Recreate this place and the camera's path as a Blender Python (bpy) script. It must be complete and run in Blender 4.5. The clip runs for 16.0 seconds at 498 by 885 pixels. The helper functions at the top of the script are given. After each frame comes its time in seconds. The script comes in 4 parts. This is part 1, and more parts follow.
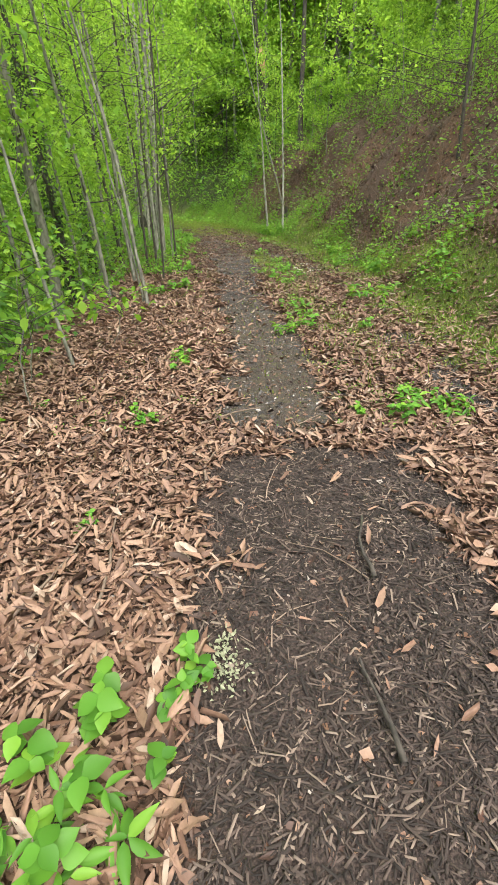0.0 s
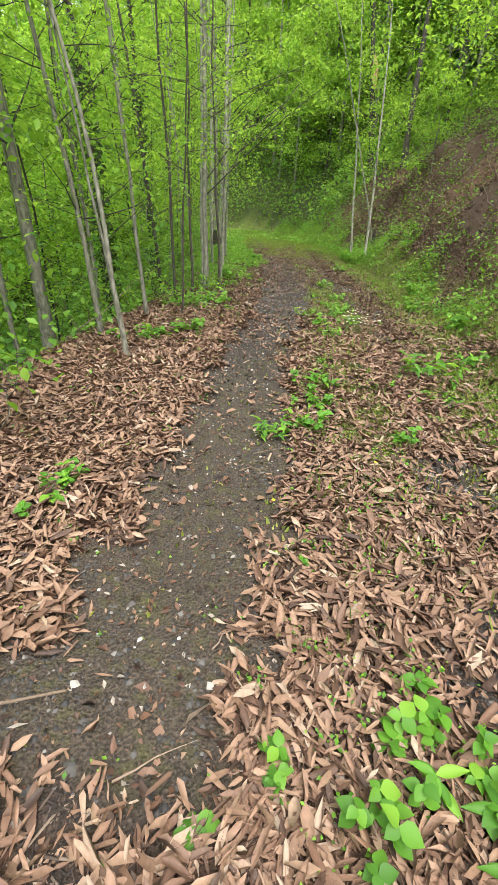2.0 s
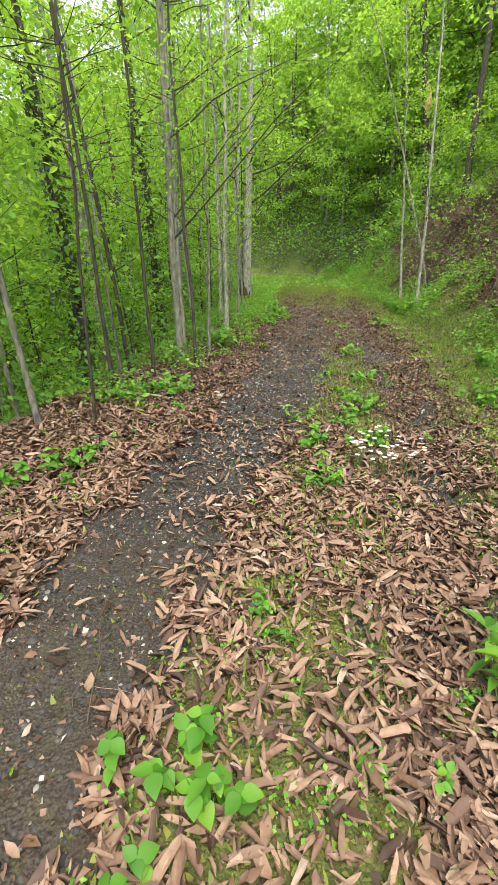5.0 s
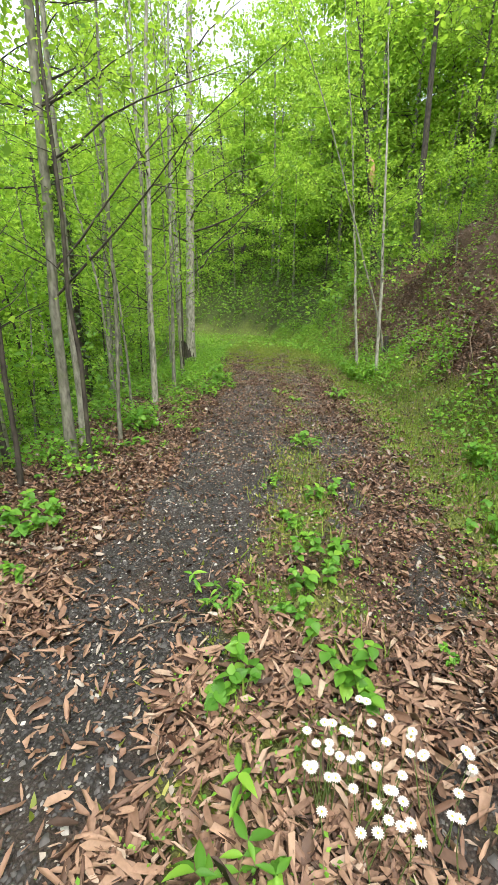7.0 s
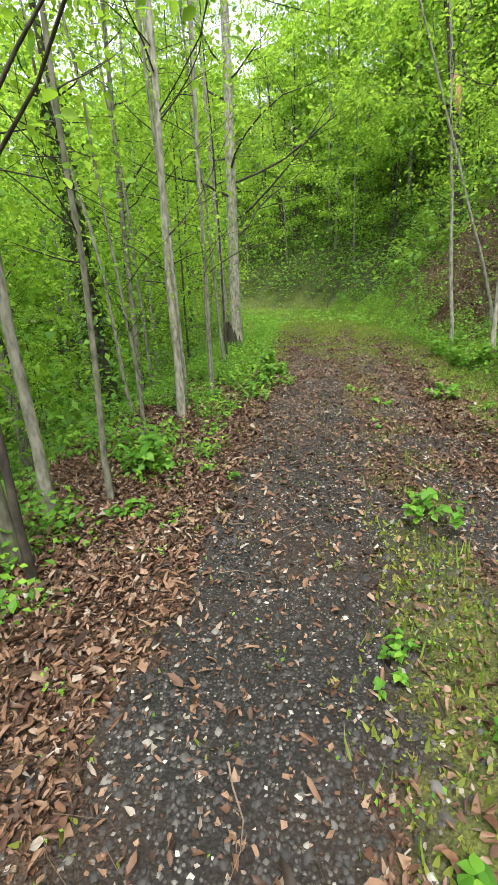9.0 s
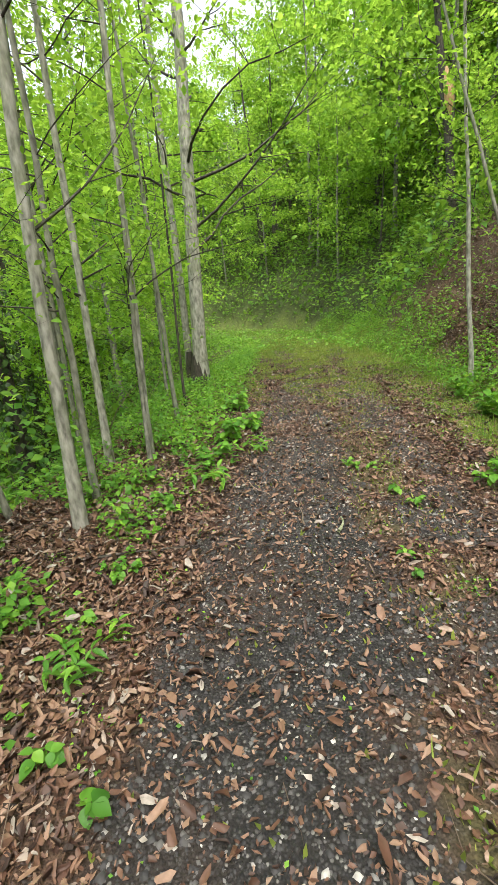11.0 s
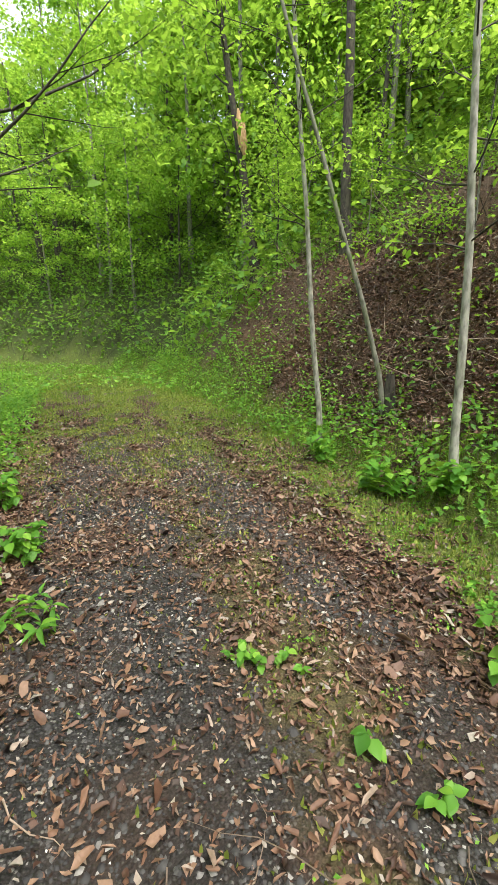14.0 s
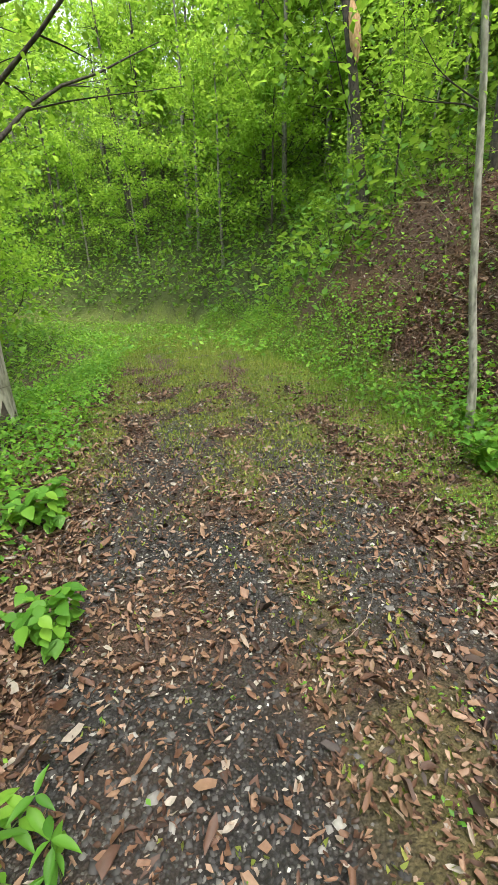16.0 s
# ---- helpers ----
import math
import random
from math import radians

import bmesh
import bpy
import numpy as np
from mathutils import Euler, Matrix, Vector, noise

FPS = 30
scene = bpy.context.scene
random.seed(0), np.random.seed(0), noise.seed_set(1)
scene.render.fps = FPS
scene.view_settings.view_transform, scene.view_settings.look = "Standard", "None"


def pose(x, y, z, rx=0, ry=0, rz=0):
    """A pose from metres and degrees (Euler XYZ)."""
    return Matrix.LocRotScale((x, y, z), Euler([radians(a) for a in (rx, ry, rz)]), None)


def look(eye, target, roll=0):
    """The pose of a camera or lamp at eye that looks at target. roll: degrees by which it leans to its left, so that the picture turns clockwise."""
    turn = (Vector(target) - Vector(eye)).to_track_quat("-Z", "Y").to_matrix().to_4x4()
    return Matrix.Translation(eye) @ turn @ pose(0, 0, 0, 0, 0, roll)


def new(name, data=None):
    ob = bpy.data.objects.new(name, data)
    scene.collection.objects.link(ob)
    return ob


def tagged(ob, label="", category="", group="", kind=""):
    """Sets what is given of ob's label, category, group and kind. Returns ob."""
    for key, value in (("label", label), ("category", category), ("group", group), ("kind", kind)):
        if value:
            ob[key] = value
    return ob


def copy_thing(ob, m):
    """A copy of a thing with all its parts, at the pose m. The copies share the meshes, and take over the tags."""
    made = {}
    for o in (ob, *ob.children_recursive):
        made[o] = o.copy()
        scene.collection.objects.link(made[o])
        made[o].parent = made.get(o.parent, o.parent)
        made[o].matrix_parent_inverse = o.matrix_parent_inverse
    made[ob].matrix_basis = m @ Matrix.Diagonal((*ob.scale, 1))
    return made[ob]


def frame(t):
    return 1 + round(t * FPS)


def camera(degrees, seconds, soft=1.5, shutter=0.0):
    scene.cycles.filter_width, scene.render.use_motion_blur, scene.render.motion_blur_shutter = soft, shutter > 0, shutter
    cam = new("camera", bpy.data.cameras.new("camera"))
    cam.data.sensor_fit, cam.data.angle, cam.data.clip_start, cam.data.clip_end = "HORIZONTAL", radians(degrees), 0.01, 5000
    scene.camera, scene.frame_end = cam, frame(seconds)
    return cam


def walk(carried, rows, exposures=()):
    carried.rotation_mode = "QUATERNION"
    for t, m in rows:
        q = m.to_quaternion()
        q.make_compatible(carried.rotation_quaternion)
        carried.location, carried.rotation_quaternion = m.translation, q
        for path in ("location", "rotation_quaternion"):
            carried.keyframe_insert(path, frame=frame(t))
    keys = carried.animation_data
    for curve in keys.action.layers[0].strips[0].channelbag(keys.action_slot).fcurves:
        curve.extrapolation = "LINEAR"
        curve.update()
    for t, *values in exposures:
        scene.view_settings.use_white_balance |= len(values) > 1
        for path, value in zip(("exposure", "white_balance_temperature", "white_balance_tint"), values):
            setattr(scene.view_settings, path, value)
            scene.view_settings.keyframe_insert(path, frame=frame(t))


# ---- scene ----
cam = camera(59.8, 16.0, soft=1.1)
PATH = [
    (0, (-0.025, -0.015, 1.458), (-0.01, 1.719, 0.461), -0.7),
    (0.5, (0.26, 0.442, 1.45), (0.085, 2.146, 0.419), 1.5),
    (1, (0.499, 0.968, 1.538), (0.288, 2.662, 0.496), 2.7),
    (1.5, (0.744, 1.575, 1.557), (0.497, 3.347, 0.664), 4.7),
    (2, (0.848, 2.218, 1.532), (0.52, 3.947, 0.582), 2.1),
    (2.5, (1.006, 2.767, 1.546), (0.643, 4.478, 0.578), 1.2),
    (3, (1.118, 3.37, 1.508), (0.618, 5.036, 0.521), 0.9),
    (3.5, (1.164, 3.982, 1.544), (0.725, 5.581, 0.426), 1.8),
    (4, (1.178, 4.635, 1.548), (0.681, 6.385, 0.716), 2.2),
    (4.2, (1.148, 4.867, 1.498), (0.62, 6.615, 0.681), 1.3),
    (6.3, (1.267, 6.729, 1.539), (0.597, 8.49, 0.869), -0.4),
    (6.5, (1.194, 6.973, 1.582), (0.514, 8.742, 0.944), 0.0),
    (7, (1.001, 7.539, 1.562), (0.547, 9.401, 0.991), -0.2),
    (7.5, (0.846, 8.071, 1.519), (0.475, 9.94, 0.913), -3.3),
    (8, (0.638, 8.627, 1.521), (-0.079, 10.39, 0.905), -4.5),
    (8.2, (0.56, 8.867, 1.498), (-0.154, 10.624, 0.864), -2.9),
    (10.3, (-0.014, 11.401, 1.541), (-0.646, 13.166, 0.845), -5.8),
    (10.5, (-0.059, 11.61, 1.552), (-0.704, 13.39, 0.909), -6.0),
    (11, (-0.155, 12.152, 1.558), (-0.79, 13.952, 0.959), -4.4),
    (11.5, (-0.21, 12.671, 1.54), (-0.907, 14.475, 1.031), -4.7),
    (12, (-0.291, 13.128, 1.494), (-0.914, 14.954, 0.968), -4.7),
    (12.5, (-0.373, 13.52, 1.516), (-0.64, 15.426, 0.973), -3.7),
    (13, (-0.489, 13.89, 1.525), (-0.802, 15.809, 1.057), -3.6),
    (13.5, (-0.569, 14.166, 1.506), (-0.68, 16.106, 1.032), -3.2),
    (14, (-0.737, 14.441, 1.506), (-0.478, 16.364, 1.019), -0.6),
    (14.5, (-0.812, 14.769, 1.457), (-0.855, 16.691, 0.903), -2.9),
    (15, (-0.849, 15.161, 1.468), (-1.215, 17.042, 0.894), -4.5),
    (15.5, (-0.849, 15.52, 1.448), (-1.055, 17.4, 0.799), -2.9),
    (16, (-0.912, 15.884, 1.45), (-1.037, 17.769, 0.792), -2.0),
]
EXPOSURE = 1.6
walk(cam, [(t, look(eye, target, roll)) for t, eye, target, roll in PATH], exposures=[(0, EXPOSURE)])

# ---------- light ----------
SUN_EL, SUN_AZ = 64.0, 150.0
world = bpy.data.worlds.new("world")
scene.world = world
world.use_nodes = True
wn = world.node_tree.nodes
sky = wn.new("ShaderNodeTexSky")
sky.sky_type = 'NISHITA'
sky.sun_disc = False
sky.sun_elevation = radians(SUN_EL)
sky.sun_rotation = radians(SUN_AZ)
sky.air_density, sky.dust_density, sky.ozone_density = 1.0, 8.0, 0.5
wn["Background"].inputs[1].default_value = 0.15
# thin overcast over the sky's own colour
cloud = wn.new("ShaderNodeMix")
cloud.data_type = 'RGBA'
cloud.inputs[0].default_value = 0.6
cloud.inputs[7].default_value = (4.6, 4.8, 5.1, 1)
world.node_tree.links.new(sky.outputs[0], cloud.inputs[6])
world.node_tree.links.new(cloud.outputs[2], wn["Background"].inputs[0])
sun = bpy.data.lights.new("sun", 'SUN')
sun.energy, sun.angle, sun.color = 1.4, radians(35), (1.0, 0.97, 0.9)
new("sun", sun).matrix_world = look(
    (40 * math.sin(radians(SUN_AZ)), 40 * math.cos(radians(SUN_AZ)), 90), (0, 0, 0))

# ---------- materials ----------
def material(name, rough=0.8):
    m = bpy.data.materials.new(name)
    m.use_nodes = True
    nt = m.node_tree
    b = nt.nodes["Principled BSDF"]
    b.inputs["Roughness"].default_value = rough
    return m, nt, b


def noise_tex(nt, scale, detail=4.0, coord="Object"):
    tc = nt.nodes.new("ShaderNodeTexCoord")
    n = nt.nodes.new("ShaderNodeTexNoise")
    n.inputs["Scale"].default_value, n.inputs["Detail"].default_value = scale, detail
    nt.links.new(tc.outputs[coord], n.inputs["Vector"])
    return n.outputs["Fac"]


def ramp(nt, fac, *stops):
    r = nt.nodes.new("ShaderNodeValToRGB")
    e = r.color_ramp.elements
    while len(e) < len(stops):
        e.new(0.5)
    for el, (p, c) in zip(e, stops):
        el.position, el.color = p, (*c, 1)
    nt.links.new(fac, r.inputs[0])
    return r.outputs[0]


def mixc(nt, fac, a, b, mode='MIX'):
    n = nt.nodes.new("ShaderNodeMix")
    n.data_type, n.blend_type = 'RGBA', mode
    if isinstance(fac, float):
        n.inputs[0].default_value = fac
    else:
        nt.links.new(fac, n.inputs[0])
    for k, v in ((6, a), (7, b)):
        if isinstance(v, tuple):
            n.inputs[k].default_value = (*v, 1)
        else:
            nt.links.new(v, n.inputs[k])
    return n.outputs[2]


def bump(nt, b, height, strength, dist):
    n = nt.nodes.new("ShaderNodeBump")
    n.inputs["Strength"].default_value, n.inputs["Distance"].default_value = strength, dist
    nt.links.new(height, n.inputs["Height"])
    nt.links.new(n.outputs[0], b.inputs["Normal"])


def island(nt):
    return nt.nodes.new("ShaderNodeNewGeometry").outputs["Random Per Island"]


def ground_material():
    m, nt, b = material("forest_ground", 0.92)
    def attr(n):
        a = nt.nodes.new("ShaderNodeAttribute")
        a.attribute_name = n
        return a.outputs["Fac"]
    big, mid, fine = noise_tex(nt, 1.3), noise_tex(nt, 14), noise_tex(nt, 90, 6)
    litter = mixc(nt, mid, (0.03, 0.019, 0.013), (0.13, 0.076, 0.048))
    tc = nt.nodes.new("ShaderNodeTexCoord")
    vor = nt.nodes.new("ShaderNodeTexVoronoi")
    vor.inputs["Scale"].default_value = 75
    nt.links.new(tc.outputs["Object"], vor.inputs["Vector"])
    sep = nt.nodes.new("ShaderNodeSeparateColor")
    nt.links.new(vor.outputs["Color"], sep.inputs[0])
    gravel = ramp(nt, sep.outputs[0], (0.0, (0.012, 0.012, 0.013)), (0.6, (0.035, 0.034, 0.034)), (0.88, (0.075, 0.072, 0.07)), (0.98, (0.22, 0.215, 0.2)))
    gravel = mixc(nt, ramp(nt, vor.outputs["Distance"], (0.35, (0, 0, 0)), (0.6, (1, 1, 1))), gravel, (0.016, 0.014, 0.013))
    gravel = mixc(nt, ramp(nt, big, (0.45, (0, 0, 0)), (0.66, (0.8, 0.8, 0.8))), gravel, (0.04, 0.026, 0.019))
    moss = ramp(nt, mid, (0.3, (0.06, 0.09, 0.016)), (0.6, (0.13, 0.165, 0.028)), (0.78, (0.13, 0.11, 0.045)))
    mulch = ramp(nt, fine, (0.3, (0.018, 0.012, 0.01)), (0.6, (0.06, 0.042, 0.034)), (0.8, (0.14, 0.1, 0.08)))
    soil = ramp(nt, mid, (0.3, (0.05, 0.028, 0.017)), (0.7, (0.17, 0.092, 0.05)))
    under = ramp(nt, mid, (0.3, (0.04, 0.05, 0.015)), (0.7, (0.08, 0.12, 0.025)))
    c = mixc(nt, attr("under"), litter, under)
    c = mixc(nt, attr("soil"), c, soil)
    c = mixc(nt, attr("moss"), c, moss)
    c = mixc(nt, attr("gravel"), c, gravel)
    dirt = mixc(nt, ramp(nt, fine, (0.35, (0, 0, 0)), (0.68, (1, 1, 1))), (0.026, 0.02, 0.016), (0.1, 0.078, 0.059))
    dirt = mixc(nt, ramp(nt, mid, (0.5, (0, 0, 0)), (0.72, (0.6, 0.6, 0.6))), dirt, (0.085, 0.085, 0.028))
    c = mixc(nt, attr("dirt"), c, dirt)
    c = mixc(nt, attr("mulch"), c, mulch)
    nt.links.new(c, b.inputs["Base Color"])
    mh = nt.nodes.new("ShaderNodeMath")
    mh.operation = 'SUBTRACT'
    nt.links.new(fine, mh.inputs[0])
    nt.links.new(vor.outputs["Distance"], mh.inputs[1])
    bump(nt, b, mh.outputs[0], 0.9, 0.02)
    return m


def piece_material(name, stops, rough=0.75, grain=60.0, bumpy=0.4):
    """Joined small pieces, each with a colour of its own along the ramp."""
    m, nt, b = material(name, rough)
    c = ramp(nt, island(nt), *stops)
    g = noise_tex(nt, grain)
    c = mixc(nt, 0.5, c, ramp(nt, g, (0.3, (0.45, 0.42, 0.4)), (0.7, (1, 1, 1))), 'MULTIPLY')
    nt.links.new(c, b.inputs["Base Color"])
    bump(nt, b, g, bumpy, 0.004)
    return m


def leaf_material(name, dark, mid, light, trans=0.45):
    m, nt, b = material(name, 0.5)
    b.inputs["Specular IOR Level"].default_value = 0.3
    c = ramp(nt, island(nt), (0.0, dark), (0.55, mid), (1.0, light))
    patch = noise_tex(nt, 0.9, 2.0)
    c = mixc(nt, 0.6, c, ramp(nt, patch, (0.35, (0.55, 0.66, 0.6)), (0.65, (1, 1, 0.9))), 'MULTIPLY')
    nt.links.new(c, b.inputs["Base Color"])
    t = nt.nodes.new("ShaderNodeBsdfTranslucent")
    nt.links.new(mixc(nt, 0.35, c, (0.55, 0.75, 0.06)), t.inputs[0])
    mx = nt.nodes.new("ShaderNodeMixShader")
    mx.inputs[0].default_value = trans
    nt.links.new(b.outputs[0], mx.inputs[1])
    nt.links.new(t.outputs[0], mx.inputs[2])
    nt.links.new(mx.outputs[0], nt.nodes["Material Output"].inputs[0])
    return m


def bark_material(name, dark, light, moss=0.0):
    m, nt, b = material(name, 0.9)
    tc = nt.nodes.new("ShaderNodeTexCoord")
    mp = nt.nodes.new("ShaderNodeMapping")
    mp.inputs["Scale"].default_value = (1, 1, 0.35)
    nt.links.new(tc.outputs["Object"], mp.inputs[0])
    n = nt.nodes.new("ShaderNodeTexNoise")
    n.inputs["Scale"].default_value, n.inputs["Detail"].default_value = 26, 6
    nt.links.new(mp.outputs[0], n.inputs["Vector"])
    c = ramp(nt, n.outputs["Fac"], (0.3, dark), (0.62, light))
    blotch = noise_tex(nt, 3.5, 3)
    c = mixc(nt, ramp(nt, blotch, (0.5, (0, 0, 0)), (0.66, (moss, moss, moss))), c, (0.11, 0.14, 0.05))
    nt.links.new(c, b.inputs["Base Color"])
    bump(nt, b, n.outputs["Fac"], 0.5, 0.01)
    return m


GROUND = ground_material()
DEAD = piece_material("dead_leaf", ((0, (0.04, 0.022, 0.015)), (0.22, (0.15, 0.084, 0.055)), (0.55, (0.245, 0.15, 0.101)), (0.9, (0.32, 0.21, 0.143)), (1, (0.4, 0.32, 0.25))), 0.65)
DEAD_OLD = piece_material("old_dead_leaf", ((0, (0.014, 0.008, 0.006)), (0.3, (0.085, 0.038, 0.022)), (0.62, (0.185, 0.1, 0.06)), (0.88, (0.285, 0.185, 0.125)), (0.96, (0.29, 0.255, 0.22)), (1, (0.36, 0.33, 0.29))), 0.6)
CHIP = piece_material("mulch_chip", ((0, (0.014, 0.01, 0.008)), (0.5, (0.036, 0.026, 0.021)), (0.85, (0.095, 0.07, 0.057)), (1, (0.24, 0.19, 0.15))), 0.85)
STONE = piece_material("gravel_stone", ((0, (0.02, 0.02, 0.021)), (0.7, (0.05, 0.048, 0.048)), (0.88, (0.1, 0.097, 0.094)), (0.96, (0.24, 0.235, 0.225)), (1, (0.5, 0.49, 0.46))), 0.7)
TWIG = piece_material("dry_twig", ((0, (0.06, 0.045, 0.035)), (0.6, (0.18, 0.135, 0.1)), (1, (0.36, 0.28, 0.22))), 0.9)
GRASS = leaf_material("grass_blade", (0.09, 0.16, 0.025), (0.17, 0.27, 0.045), (0.30, 0.36, 0.09), 0.3)
MOSSY = leaf_material("moss_tuft", (0.10, 0.13, 0.025), (0.20, 0.24, 0.045), (0.33, 0.33, 0.09), 0.25)
HERB = leaf_material("herb_leaf", (0.07, 0.21, 0.03), (0.13, 0.33, 0.04), (0.26, 0.48, 0.06), 0.4)
BUSH = leaf_material("undergrowth_leaf", (0.035, 0.12, 0.02), (0.11, 0.28, 0.04), (0.24, 0.46, 0.07), 0.45)
LEAF_A = leaf_material("spring_leaf", (0.07, 0.20, 0.022), (0.19, 0.41, 0.04), (0.38, 0.60, 0.10), 0.6)
LEAF_B = leaf_material("forest_leaf", (0.075, 0.22, 0.026), (0.23, 0.46, 0.055), (0.46, 0.68, 0.12), 0.62)
IVY = leaf_material("ivy_leaf", (0.012, 0.035, 0.01), (0.03, 0.075, 0.02), (0.07, 0.13, 0.03), 0.15)
BARK_GREY = bark_material("grey_bark", (0.075, 0.075, 0.06), (0.25, 0.25, 0.21), 0.5)
BARK_DARK = bark_material("dark_bark", (0.016, 0.014, 0.012), (0.07, 0.06, 0.05), 0.2)
BARK_PALE = bark_material("pale_bark", (0.12, 0.12, 0.10), (0.40, 0.39, 0.35), 0.3)
STEM, _nt, _b = material("green_stem", 0.6)
_nt.links.new(ramp(_nt, noise_tex(_nt, 30), (0.3, (0.07, 0.12, 0.03)), (0.7, (0.14, 0.2, 0.05))), _b.inputs["Base Color"])
PETAL, _nt, _b = material("white_petal", 0.6)
_nt.links.new(ramp(_nt, noise_tex(_nt, 60), (0.3, (0.7, 0.7, 0.66)), (0.7, (0.85, 0.85, 0.82))), _b.inputs["Base Color"])
YELLOW, _nt, _b = material("yellow_flower", 0.6)
_nt.links.new(ramp(_nt, noise_tex(_nt, 60), (0.3, (0.7, 0.5, 0.02)), (0.7, (0.85, 0.65, 0.04))), _b.inputs["Base Color"])
WOOD_RAW = bark_material("torn_wood", (0.3, 0.17, 0.08), (0.55, 0.36, 0.2))
LICHEN, _nt, _b = material("lichen", 0.95)
_nt.links.new(ramp(_nt, noise_tex(_nt, 45), (0.35, (0.15, 0.17, 0.10)), (0.65, (0.30, 0.32, 0.21))), _b.inputs["Base Color"])

# ---------- shape of the land ----------
RNG = np.random.default_rng(7)
# the lane's middle line, which bends off at its far end
LANE = np.array([(1.9, -60), (1.4, -6), (1.15, 0), (1.0, 4.5), (0.8, 7), (0.65, 9.6), (0.42, 11.5), (0.15, 13.5), (-0.42, 16),
                 (-1.3, 20), (-2.55, 25), (-4.2, 30), (-7, 34.5), (-12, 38), (-20, 40), (-70, 44)], float)


def lane_offset(x, y):
    """Signed distance to the lane's middle line: positive on the bank's side."""
    x, y = np.asarray(x, float), np.asarray(y, float)
    best, sign = np.full(x.shape, 1e9), np.ones(x.shape)
    for (ax, ay), (bx, by) in zip(LANE[:-1], LANE[1:]):
        dx, dy = bx - ax, by - ay
        u = np.clip(((x - ax) * dx + (y - ay) * dy) / (dx * dx + dy * dy), 0, 1)
        d = np.hypot(x - ax - u * dx, y - ay - u * dy)
        near = d < best
        best = np.where(near, d, best)
        sign = np.where(near, np.sign((x - ax) * dy - (y - ay) * dx + 1e-9), sign)
    return best * sign


def waves(x, y, size, seed):
    """Cheap smooth noise, about -1 to 1."""
    r = np.random.default_rng(seed)
    v = 0
    for _ in range(7):
        a, p, k = r.uniform(0, 6.28), r.uniform(0, 6.28), r.uniform(0.6, 1.7) / size * 6.28
        v = v + np.sin(k * (x * np.cos(a) + y * np.sin(a)) + p)
    return v / 3.2


def ease(v, lo, hi):
    t = np.clip((v - lo) / (hi - lo), 0, 1)
    return t * t * (3 - 2 * t)


FOOT, EDGE = 2.0, -2.75


def land(x, y):
    x, y = np.asarray(x, float), np.asarray(y, float)
    o = lane_offset(x, y)
    foot = FOOT + 0.25 * waves(x, y, 6, 3)
    up = np.clip(o - foot, 0, None)
    bank = np.where(up < 2.7, up * 1.2, 3.24 + (up - 2.7) * 0.68) - 0.35 * (1 - np.exp(-up * 1.2))
    bank = np.minimum(bank, 26 + (bank - 26) * 0.2)
    edge = EDGE + 0.2 * waves(x, y, 5, 4)
    down = np.clip(edge - o, 0, None)
    fall = -np.minimum(down * 0.62, 6.5) + np.clip(down - 17, 0, 55) * 0.62
    fall = fall + 0.28 * (1 - np.exp(-down * 1.5))
    rough = 0.22 * waves(x, y, 2.6, 5) * ease(up, 0.4, 2.5) + 0.16 * waves(x, y, 3.1, 6) * ease(down, 0.3, 3)
    ruts = -0.035 * np.exp(-((np.abs(o) - 0.78) / 0.3) ** 2)
    return bank + fall + rough + ruts + 0.018 * waves(x, y, 0.8, 8)


